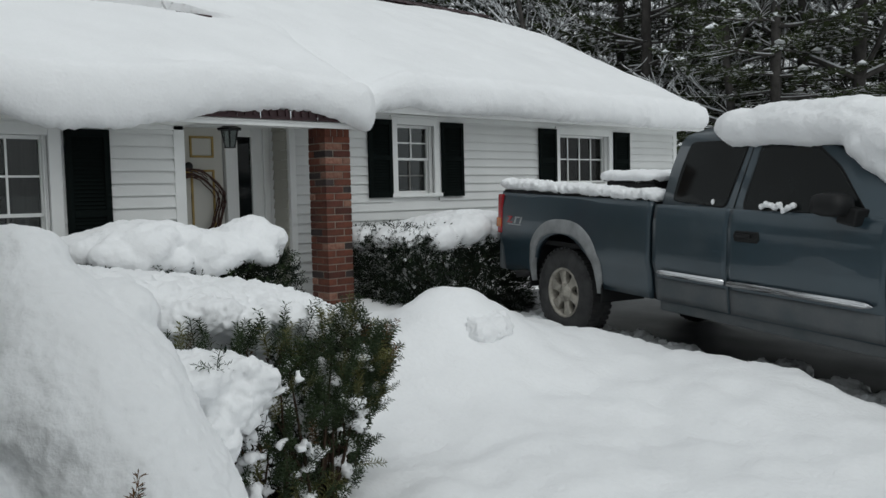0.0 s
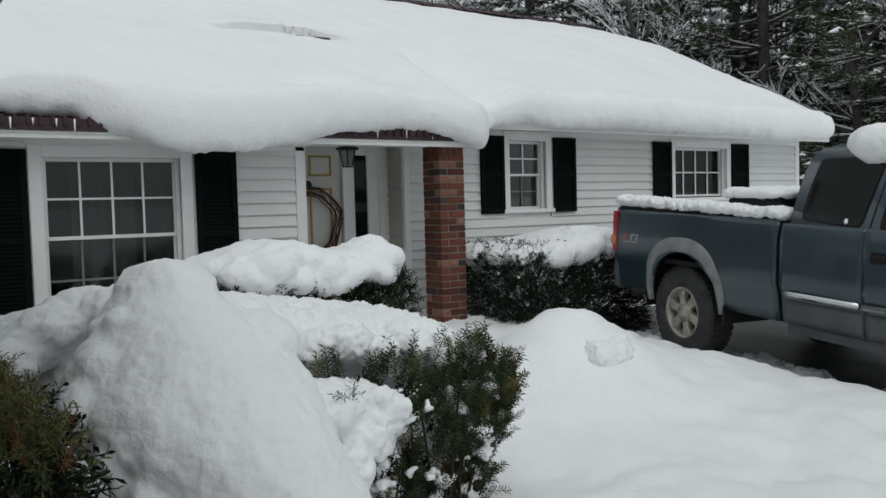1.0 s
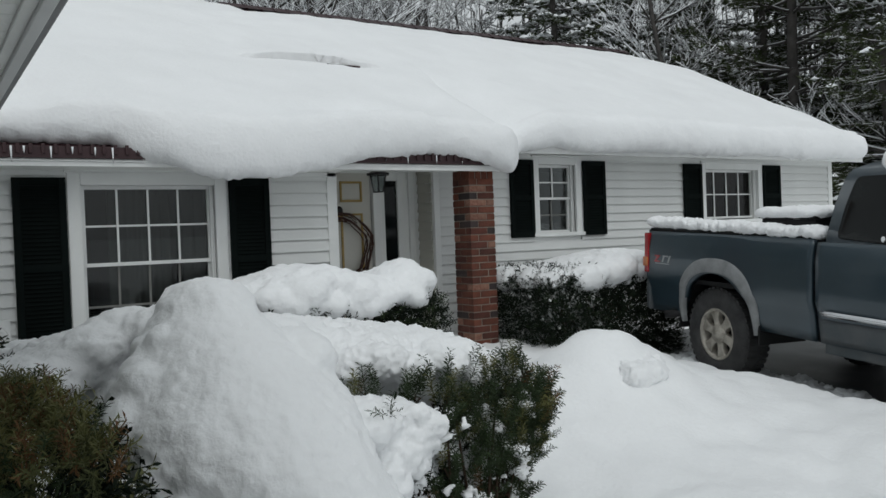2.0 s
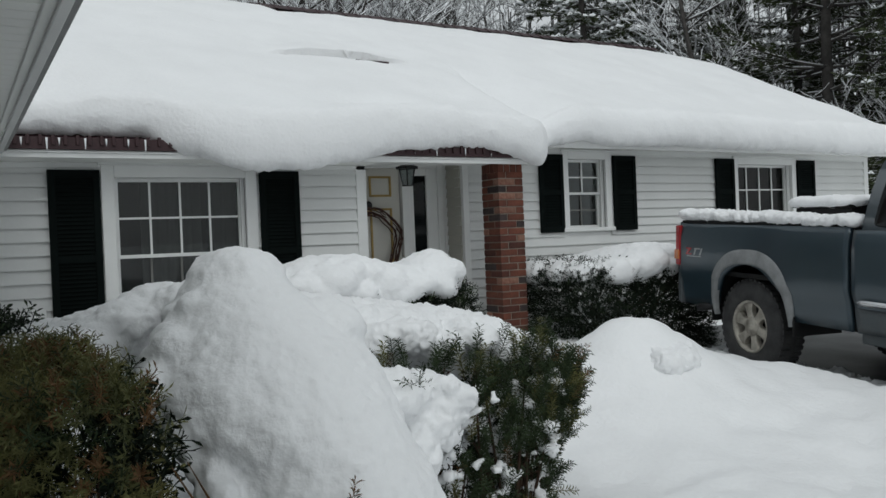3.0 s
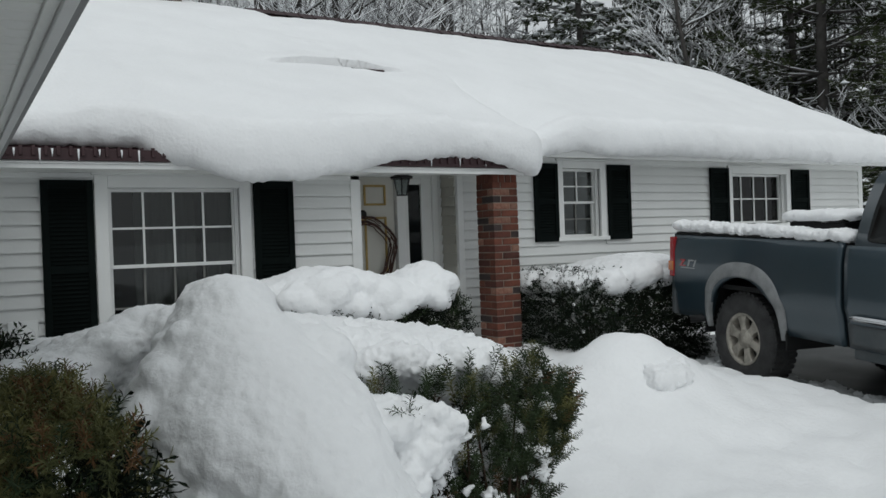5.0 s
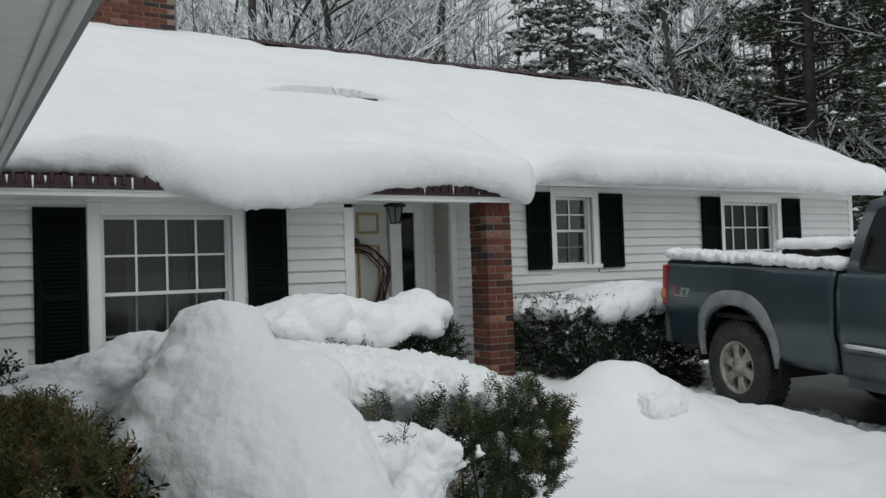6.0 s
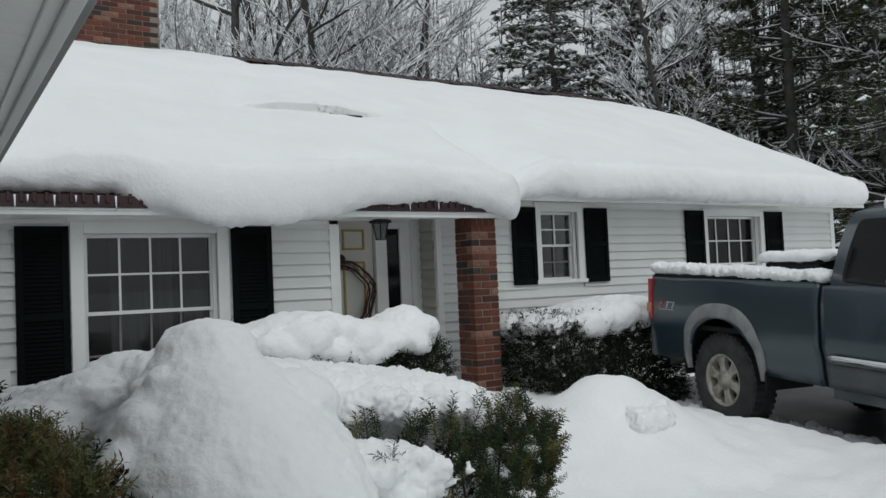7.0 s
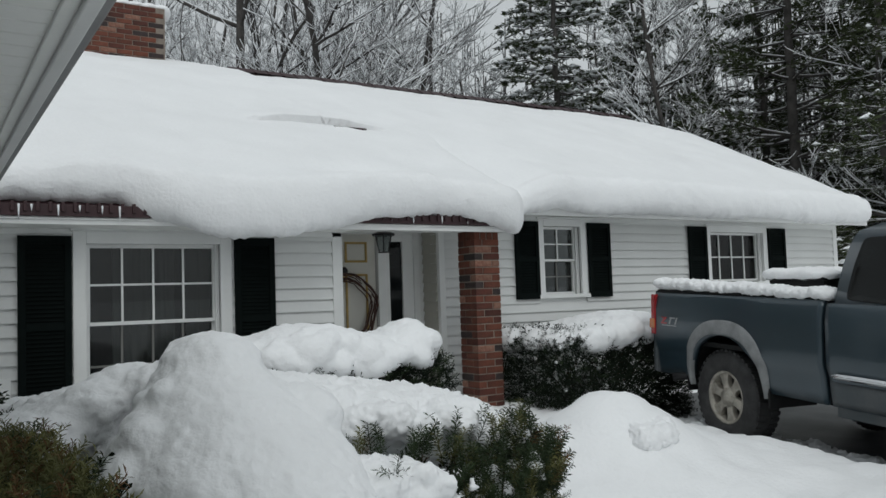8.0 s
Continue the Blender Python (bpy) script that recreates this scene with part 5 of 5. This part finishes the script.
# again a core coloured near-black for the shade between shoots
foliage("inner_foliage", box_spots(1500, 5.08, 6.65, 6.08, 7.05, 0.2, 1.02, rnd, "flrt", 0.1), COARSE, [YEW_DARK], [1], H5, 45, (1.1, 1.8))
twigs(H5, 5.0, 6.7, 6.05, 7.1, 0.1, 1.05, 50, 48)

# ---- snow on the hedges ----
random.seed(31)


def heap(x0, x1, y0, y1, z_of, n, r, flat=0.6):
    out = []
    for i in range(n):
        x, y = random.uniform(x0, x1), random.uniform(y0, y1)
        q = random.uniform(0.75, 1.25) * r
        out.append((x, y, z_of(x, y) - q * flat, q, q, q * flat))
    return out


# great heap over the hedge corner: its breadth at each height, with crumbling sides
HEAP = [(1.385, 0.655, 0.81), (1.335, 0.54, 0.915), (1.21, 0.45, 1.06), (1.11, 0.385, 1.135), (1.01, 0.42, 1.16), (0.91, 0.53, 1.175), (0.80, 0.535, 1.225), (0.68, 0.495, 1.26), (0.50, 0.48, 1.30), (0.28, 0.46, 1.33)]
lumps, rr = [], random.Random(3)
for (z0, a0, b0), (z1, a1, b1) in zip(HEAP, HEAP[1:]):
    for i in range(6):
        k = i / 6
        z, a, b = z0 + (z1 - z0) * k, a0 + (a1 - a0) * k, b0 + (b1 - b0) * k
        deep = 0.13 + 0.24 * min(1, (1.385 - z) / 0.35) ** 0.6
        lumps.append(((a + b) / 2, 2.56 - 0.30 * (1.385 - z) / 0.74, z - 0.078, (b - a) / 2 - 0.004, deep, 0.10))
for i in range(46):
    k = rr.randrange(1, len(HEAP) - 2) + rr.random()
    n = int(k)
    z, a = (HEAP[n][m] + (HEAP[n + 1][m] - HEAP[n][m]) * (k - n) for m in (0, 1))
    r = rr.uniform(0.04, 0.075)
    lumps.append((a + r * 0.75, 2.56 - 0.30 * (1.385 - z) / 0.74 + rr.uniform(-0.14, 0.02), z - 0.07, r, r, r * 0.85))
for i in range(40):
    a = rr.random()
    lumps.append((0.50 + 0.07 * a + rr.gauss(0, 0.03), 2.42 - 0.30 * a, 1.08 - 0.36 * a + rr.gauss(0, 0.03), *(rr.uniform(0.03, 0.06),) * 3))
lumps += [(0.735, 2.56, 1.325, 0.15, 0.16, 0.095), (0.98, 2.5, 1.15, 0.13, 0.2, 0.10)]
snow_blob("hedge_snow", lumps, "huge rounded heap of soft snow over the hedge corner", 0.0105, 0.0105, 0.085)
# snow lying along the hedge behind the heap
lumps = heap(0.2, 0.95, 3.0, 3.9, lambda x, y: 1.15 + 0.16 * bell(x, y, 0.72, 3.15, 0.30, 0.5), 50, 0.14)
lumps += heap(0.85, 1.35, 2.8, 3.7, lambda x, y: 1.29 - 0.20 * (x - 0.85), 40, 0.15) + [(0.85, 3.3, 0.95, 0.4, 0.5, 0.2), (1.05, 3.2, 0.95, 0.35, 0.45, 0.24)]
snow_blob("hedge_snow", lumps, "rolling bank of snow along the hedge top", 0.014, 0.022, 0.08)
# snow on the bush by the path: a long bank, a pillow on its front, clumps caught within
lumps = heap(1.25, 2.08, 2.90, 3.45, lambda x, y: 1.215 - 0.16 * (x - 1.25) - 0.30 * max(0, x - 1.88) - 0.10 * max(0, 3.2 - y), 110, 0.11, 0.7)
lumps += heap(1.32, 2.04, 2.72, 2.92, lambda x, y: 1.13 - 0.15 * (x - 1.3) - 0.32 * max(0, x - 1.9) + 0.02 * math.sin(x * 23), 60, 0.07, 0.8)
lumps += [(1.5, 3.1, 0.98, 0.36, 0.30, 0.14), (1.80, 3.08, 0.92, 0.30, 0.28, 0.13)]
lumps += [(1.26, 2.50, 0.87, 0.21, 0.15, 0.11), (1.35, 2.45, 0.85, 0.125, 0.12, 0.105), (1.30, 2.40, 0.80, 0.10, 0.09, 0.075), (1.18, 2.44, 0.92, 0.15, 0.14, 0.09), (1.36, 2.41, 0.765, 0.06, 0.07, 0.05), (1.24, 2.36, 0.72, 0.08, 0.08, 0.09)]
lumps += heap(1.2, 1.43, 2.36, 2.5, lambda x, y: 0.975 - 0.45 * max(0, x - 1.34), 30, 0.05, 0.9)
for p, d in bush_spots(60, (0.11, 0.22), 0.15, 0.86, rr):
    r = rr.uniform(0.035, 0.075)
    lumps.append((p.x, p.y, p.z, r * 1.2, r, r))
for p, d in bush_spots(150, (-0.01, 0.09), 0.15, 0.88, rr, 0.9, 0.1):
    r = rr.uniform(0.010, 0.024)
    for m in range(3):
        lumps.append((p.x + rr.gauss(0, r), p.y + rr.gauss(0, r), p.z + rr.gauss(0, 0.8 * r), r * rr.uniform(0.8, 1.8), r, r * rr.uniform(0.5, 0.9)))
snow_blob("bush_snow", lumps, "soft clumps of snow caught on the yew shoots", 0.0105, 0.022, 0.055)
lumps = [(0.50, 1.80, 0.68, 0.05, 0.05, 0.05), (0.53, 1.82, 0.64, 0.05, 0.05, 0.05), (0.47, 1.76, 0.64, 0.04, 0.04, 0.04)]
snow_blob("bush_snow", lumps, "small clump of snow caught in the hedge", 0.012, 0.012, 0.08)
# caps on the two far bushes
lumps = heap(1.95, 3.24, 5.34, 6.1, lambda x, y: 1.24 + 0.11 * bell(x, 0, 2.42, 0, 0.28, 1) + 0.12 * bell(x, y, 3.16, 5.6, 0.14, 0.3) - 0.25 * max(0, 5.5 - y), 170, 0.14, 0.8) + [(3.16, 5.55, 1.24, 0.12, 0.2, 0.11), (3.2, 5.5, 1.10, 0.13, 0.2, 0.12), (2.3, 5.7, 1.20, 0.32, 0.32, 0.13), (2.75, 5.7, 1.13, 0.40, 0.32, 0.13)]
for i in range(22):
    lumps.append((random.uniform(1.95, 3.28), 5.28 + 0.05 * random.random(), random.uniform(1.0, 1.14), *(random.uniform(0.03, 0.06),) * 3))
lumps += heap(2.0, 3.22, 5.26, 5.42, lambda x, y: 1.15 + 0.03 * math.sin(x * 9), 70, 0.08, 0.95)
snow_blob("bush_snow", lumps, "thick lumpy snow cap on the porch bush", 0.016, 0.012, 0.08)
lumps = heap(5.1, 6.5, 6.02, 7.1, lambda x, y: 1.17 + 0.15 * bell(x, y, 6.15, 6.4, 0.45, 0.8) - 0.12 * max(0, x - 6.3), 130, 0.17, 0.7) + [(6.15, 6.4, 1.12, 0.36, 0.42, 0.18), (5.8, 6.4, 1.08, 0.5, 0.45, 0.12)]
for i in range(34):
    lumps.append((random.uniform(5.3, 6.7), 5.98 + 0.05 * random.random(), random.uniform(1.0, 1.14), *(random.uniform(0.03, 0.075),) * 3))
for i in range(26):
    lumps.append((random.uniform(4.95, 5.6), random.uniform(5.95, 6.3), random.uniform(0.45, 1.1), *(random.uniform(0.015, 0.035),) * 3))
lumps += heap(5.35, 6.65, 5.93, 6.1, lambda x, y: 1.13 + 0.04 * math.sin(x * 7) + 0.06 * bell(x, 0, 6.2, 0, 0.4, 1), 60, 0.08, 0.95)
snow_blob("bush_snow", lumps, "lumpy snow cap on the clipped bush by the wall", 0.016, 0.013, 0.08)
# a lone shoot standing out of the snow
H6 = thing("yew_shoot", "small bare yew shoot poking out of the snow", "shoot")
foliage("foliage", [(Vector((1.24, 2.335, 0.93)), Vector((0.1, -0.1, 1))), (Vector((1.24, 2.335, 0.95)), Vector((-0.8, 0, 0.4))), (Vector((1.24, 2.335, 0.95)), Vector((0.9, 0, 0.4)))], FINE, [YEW], [1], H6, 77, (0.75, 1.0))
H7 = thing("yew_shoot", "browned yew shoot poking out of the snow heap", "shoot")
foliage("foliage", [(Vector((0.81, 1.95, 0.70 + 0.02 * k)), Vector((0.35 * (k - 1), -0.5, 1))) for k in range(3)], FINE, [YEW, YEW_BROWN], [50, 50], H7, 78, (0.8, 1.0))


# ---- woods behind the house ----
def rods(segs, sides):
    """Tapered rods (p0, p1, r0, r1), as verts and faces."""
    p0, p1 = np.array([s[0] for s in segs], float), np.array([s[1] for s in segs], float)
    r0, r1 = np.array([s[2] for s in segs])[:, None], np.array([s[3] for s in segs])[:, None]
    d = p1 - p0
    d /= np.linalg.norm(d, axis=1, keepdims=True) + 1e-9
    ref = np.where(np.abs(d[:, 2:3]) > 0.9, np.array([[1.0, 0, 0]]), np.array([[0, 0, 1.0]]))
    u = np.cross(d, ref)
    u /= np.linalg.norm(u, axis=1, keepdims=True)
    v = np.cross(d, u)
    ring0 = [p0 + r0 * (u * math.cos(a) + v * math.sin(a)) for a in (2 * math.pi * k / sides for k in range(sides))]
    ring1 = [p1 + r1 * (u * math.cos(a) + v * math.sin(a)) for a in (2 * math.pi * k / sides for k in range(sides))]
    V = np.stack(ring0 + ring1, 1).reshape(-1, 3)
    base = np.arange(len(segs))[:, None] * 2 * sides
    F = np.concatenate([base + np.array([[k, (k + 1) % sides, sides + (k + 1) % sides, sides + k]]) for k in range(sides)])
    return V.tolist(), F.tolist()


def snow_on(segs, grow=1.0, lift=0.7):
    """Snow lines lying on the upper side of the flatter branches."""
    out = []
    for a, b, r, q in segs:
        flatness = math.hypot(b[0] - a[0], b[1] - a[1]) / (math.dist(a, b) + 1e-9)
        if flatness > 0.35:
            s = max(0.008, r * 0.75) * grow
            up = r * lift + s * 0.5
            out.append(((a[0], a[1], a[2] + up), (b[0], b[1], b[2] + up * 0.9), s, max(0.006, s * 0.8)))
    return out


def bare_tree(seed, height, spread=0.55):
    rnd = random.Random(seed)
    thick, thin = [], []

    def grow(p, d, ln, r, depth):
        steps = 4 if depth < 2 else 3
        for i in range(steps):
            q = p + d * ln / steps
            r2 = r * (1 - 0.55 / steps)
            (thick if r > 0.03 else thin).append((tuple(p), tuple(q), r, r2))
            p, r = q, r2
            d = (d + Vector((rnd.gauss(0, 0.12), rnd.gauss(0, 0.12), 0.05 if depth else 0.0))).normalized()
            if depth < 4 and (i > 0 or depth > 0):
                for _ in range(rnd.choice((1, 1, 2)) if depth < 3 else 1):
                    az = rnd.uniform(0, 6.283)
                    e = (d + Vector((math.cos(az), math.sin(az), rnd.uniform(-0.1, 0.5))) * rnd.uniform(0.6, 1.2) * spread * 1.6).normalized()
                    grow(p, e, ln * rnd.uniform(0.42, 0.68), max(0.008, r * rnd.uniform(0.4, 0.62)), depth + 1)
    base = Vector((0, 0, -0.5))
    lean = Vector((rnd.uniform(-0.12, 0.12), rnd.uniform(-0.12, 0.12), 1)).normalized()
    p, r, n = base, 0.012 * height + 0.03, 7
    for i in range(n):
        q = p + lean * (height + 0.5) / n
        r2 = r * 0.84
        thick.append((tuple(p), tuple(q), r, r2))
        p, r = q, r2
        lean = (lean + Vector((rnd.gauss(0, 0.05), rnd.gauss(0, 0.05), 0.04))).normalized()
        if i >= 1:
            for _ in range(rnd.choice((2, 2, 3))):
                az = rnd.uniform(0, 6.283)
                grow(p, Vector((math.cos(az), math.sin(az), rnd.uniform(0.3, 1.1))).normalized(), height * rnd.uniform(0.16, 0.30) * (1.15 - 0.09 * i), r * 0.55, 1)
    return thick, thin


def tree_thing(name, label, category, group, thick, thin, at):
    ob = thing(name, label, category, group, m=pose(*at))
    v, f = rods(thick, 5)
    mesh_of("trunk", v, f, [BARK], ob, smooth=True)
    v, f = rods(thin, 3)
    tw = mesh_of("twig_crown", v, f, [BARK], ob)
    tw["kind"] = "stuff"
    v, f = rods(snow_on(thick, 0.8) + snow_on(thin, 1.5), 3)
    sn = mesh_of("branch_snow", v, f, [SNOW_FAR], ob)
    sn["kind"], sn["label"] = "stuff", "white snow lines on the branches"
    return ob


kinds = []
for k, h in enumerate((11, 13, 9.5)):
    a, b = bare_tree(40 + k, h)
    kinds.append((a, b))
rnd = random.Random(91)
first = [tree_thing("bare_tree", "leafless grey tree with snow along every branch", "tree", "bare trees behind the house", *kinds[k], (8.0 + 4.5 * k, 21.5 + 1.5 * k, 0.4, 0, 0, 60 * k)) for k in range(3)]
spots = [(3.4, 25.5), (6.0, 27.0), (9.5, 24.5), (11.8, 20.8), (14.5, 27.5), (17.5, 23.5), (20.0, 20.0), (22.5, 16.5), (24.0, 12.5), (25.0, 9.0), (27.0, 18.5), (15.5, 32.0), (9.0, 33.0), (30.0, 12.0), (17.2, 14.8), (19.2, 10.6), (21.2, 8.4), (24.0, 6.4), (18.4, 16.2), (4.8, 22.0), (7.2, 23.2), (10.6, 22.4), (13.0, 24.0), (5.2, 30.0), (8.2, 29.0), (11.4, 30.5), (13.4, 21.4), (2.2, 29.0), (7.0, 20.0)]
for i, (x, y) in enumerate(spots):
    copy_thing(first[i % 3], pose(x, y, 0.3, 0, 0, rnd.uniform(0, 360)) @ Matrix.Scale(rnd.uniform(0.85, 1.15), 4))
# a many-stemmed tree leaning apart from one foot
for k, (lean, turn) in enumerate(((-24, 20), (-15, 75), (-9, 150), (14, 30), (-32, 50))):
    copy_thing(first[k % 3], pose(9.3 + 0.12 * k, 20.6 + 0.1 * k, 0.2, 3 * k - 6, lean, turn) @ Matrix.Scale(0.72 + 0.05 * k, 4))


def conifer(seed, height, gap, per_whorl, reach, droop, tufts, blade, lines, pads, low=0.12):
    """A trunk with whorls of limbs, each a flat spray of branchlets with tufts of needles; snow lies on them as lines and as lumpy pads."""
    rnd = random.Random(seed)
    wood, spray, nv, nf, sv, sf = [], [], [], [], [], []
    n = 8
    for i in range(n):
        wood.append(((0, 0, -0.5 + (height + 0.5) * i / n), (0.02 * i, 0, -0.5 + (height + 0.5) * (i + 1) / n), 0.013 * height * (1 - 0.9 * i / n) + 0.02, 0.013 * height * (1 - 0.9 * (i + 1) / n) + 0.02))

    def tuft(c, az, size):
        for b in range(6):
            a2 = az + rnd.gauss(0, 0.8)
            e = Vector((math.cos(a2), math.sin(a2), rnd.gauss(0.25 - droop * 0.4, 0.3))) * size * rnd.uniform(0.6, 1.2)
            w = Vector((-math.sin(a2), math.cos(a2), rnd.gauss(0, 0.5))) * size * 0.12
            m = len(nv)
            nv.extend([tuple(c), tuple(c + e * 0.5 + w), tuple(c + e), tuple(c + e * 0.5 - w)])
            nf.append((m, m + 1, m + 2, m + 3))

    def pad(c, r):
        m = len(sv)
        q = [c + Vector((r * rnd.uniform(0.7, 1.3) * math.cos(a), r * rnd.uniform(0.7, 1.3) * math.sin(a), rnd.uniform(-0.35, 0.1) * r)) for a in (6.283 * k / 6 + rnd.uniform(-0.3, 0.3) for k in range(6))]
        sv.extend([tuple(v) for v in q] + [tuple(c + Vector((rnd.gauss(0, 0.2) * r, rnd.gauss(0, 0.2) * r, r * 0.55))), tuple(c - Vector((0, 0, r * 0.3)))])
        for k in range(6):
            sf.append((m + k, m + (k + 1) % 6, m + 6))
            sf.append((m + (k + 1) % 6, m + k, m + 7))

    z = height * low
    while z < height * 0.98:
        k = z / height
        for i in range(per_whorl):
            az = rnd.uniform(0, 6.283)
            ln = reach * (1.04 - k) ** 0.7 * rnd.uniform(0.55, 1.1) + 0.2
            p = Vector((0.02 * 8 * k, 0, z + rnd.uniform(-0.12, 0.12)))
            d = Vector((math.cos(az), math.sin(az), 0.18 - droop * 0.45)).normalized()
            steps = max(3, int(ln / 0.28))
            r = 0.012 + 0.008 * ln
            for j in range(steps):
                q = p + d * ln / steps
                wood.append((tuple(p), tuple(q), r * (1 - 0.85 * j / steps), r * (1 - 0.85 * (j + 1) / steps)))
                p = q
                d = (d + Vector((rnd.gauss(0, 0.07), rnd.gauss(0, 0.07), 0.035 - 0.02 * droop))).normalized()
                f = (j + 1) / steps
                if f < 0.3 and ln > 1.0:
                    continue
                for side in (-1, 1):
                    a2 = math.atan2(d.y, d.x) + side * rnd.uniform(0.5, 1.1)
                    l2 = ln * 0.30 * (1.15 - f) * rnd.uniform(0.6, 1.2) + 0.10
                    tip = p + Vector((math.cos(a2), math.sin(a2), rnd.gauss(-0.12 * droop, 0.08))) * l2
                    spray.append((tuple(p), tuple(tip), 0.009, 0.004))
                    for t in range(tufts):
                        c = p.lerp(tip, (t + rnd.random()) / tufts) + Vector((0, 0, rnd.gauss(0, 0.02)))
                        tuft(c, a2, blade)
                    if rnd.random() < pads:
                        pad(p.lerp(tip, rnd.uniform(0.3, 0.9)) + Vector((0, 0, 0.05)), rnd.uniform(0.07, 0.19))
        z += gap * rnd.uniform(0.7, 1.3)
    v, f = rods(snow_on([g for g in wood[8:] + spray if rnd.random() < lines], 0.9), 3)
    m = len(sv)
    return wood + spray, nv, nf, sv + v, sf + [tuple(i + m for i in q) for q in f]


def conifer_thing(name, label, group, data, at):
    wood, nv, nf, sv, sf = data
    ob = thing(name, label, "tree", group, m=pose(*at))
    v, f = rods(wood, 6)
    mesh_of("trunk", v, f, [BARK], ob, smooth=True)
    o = mesh_of("needle_crown", nv, nf, [PINE], ob)
    o["kind"] = "stuff"
    o = mesh_of("bough_snow", sv, sf, [SNOW_FAR], ob)
    o["kind"], o["label"] = "stuff", "white snow resting on the boughs"
    return ob


spruce = conifer(5, 12.5, 0.40, 6, 2.9, 0.7, 3, 0.17, 0.9, 1.0, 0.06)
pine = conifer(6, 15.0, 0.62, 5, 4.8, 0.35, 3, 0.20, 0.75, 0.12, 0.10)
pine2 = conifer(9, 14.0, 0.60, 5, 4.4, 0.55, 3, 0.19, 0.9, 0.18, 0.08)
s0 = conifer_thing("spruce", "dark spruce with clumps of snow on its boughs", "conifers behind the house", spruce, (16.1, 18.8, 0.2))
copy_thing(s0, pose(18.9, 18.2, 0.2, 0, 0, 130) @ Matrix.Scale(0.88, 4))
copy_thing(s0, pose(19.5, 24.0, 0.2, 0, 0, 30) @ Matrix.Scale(1.1, 4))
p0 = conifer_thing("pine", "tall dark green pine with level boughs and light snow", "pines beside the house", pine, (19.6, 13.4, 0.2))
p1 = conifer_thing("pine", "tall dark green pine dusted with snow", "pines beside the house", pine2, (22.0, 10.2, 0.2))
copy_thing(p1, pose(20.8, 17.0, 0.2, 0, 0, 200) @ Matrix.Scale(0.9, 4))
copy_thing(p0, pose(22.5, 6.2, 0.2, 0, 0, 250))
copy_thing(p1, pose(18.6, 9.2, 0.2, 0, 0, 160) @ Matrix.Scale(0.85, 4))
copy_thing(p0, pose(25.0, 11.6, 0.2, 0, 0, 20))
copy_thing(p0, pose(25.5, 16.0, 0.2, 0, 0, 110))
copy_thing(p1, pose(26.5, 8.2, 0.2, 0, 0, 70))

# far wood, past counting
rnd = random.Random(17)
segs, tw = [], []
for i in range(470):
    ang, dist = radians(rnd.uniform(3, 84) if i < 420 else rnd.uniform(48, 78)), rnd.uniform(31, 62)
    if ang < radians(26):
        dist += 6
    x, y = dist * math.sin(ang), dist * math.cos(ang)
    z = 0.4 + 0.01 * max(0, dist - 25)
    h = rnd.uniform(8, 15) * (0.75 if ang < radians(24) else 1.0)
    r = rnd.uniform(0.05, 0.15)
    lx, ly = rnd.gauss(0, 0.5), rnd.gauss(0, 0.5)
    segs.append(((x, y, z - 0.6), (x + lx, y + ly, z + h), r, r * 0.25))
    for j in range(15):
        k = rnd.uniform(0.12, 0.97)
        a = rnd.uniform(0, 6.283)
        ln = rnd.uniform(0.8, 2.4) * (1.1 - 0.6 * k)
        p = (x + lx * k, y + ly * k, z + h * k)
        q = (p[0] + ln * math.cos(a), p[1] + ln * math.sin(a), p[2] + ln * rnd.uniform(0.0, 0.9))
        tw.append((p, q, 0.028, 0.01))
        for t in range(4):
            f = rnd.uniform(0.3, 1)
            c = tuple(p[m] + (q[m] - p[m]) * f for m in range(3))
            b = rnd.uniform(0, 6.283)
            l2 = ln * rnd.uniform(0.25, 0.5)
            tw.append((c, (c[0] + l2 * math.cos(b), c[1] + l2 * math.sin(b), c[2] + l2 * rnd.uniform(-0.1, 0.8)), 0.015, 0.007))
v, f = rods(segs, 5)
v2, f2 = rods(tw, 3)
tagged(mesh_of("far_wood", v + v2, f + [tuple(i + len(v) for i in q) for q in f2], [BARK]), "distant grey wood of bare trunks and twigs", "woods", "", "stuff")
v, f = rods(snow_on(tw, 1.3), 3)
tagged(mesh_of("far_wood_snow", v, f, [SNOW_FAR]), "snow clinging to the distant wood", "snow", "", "stuff")
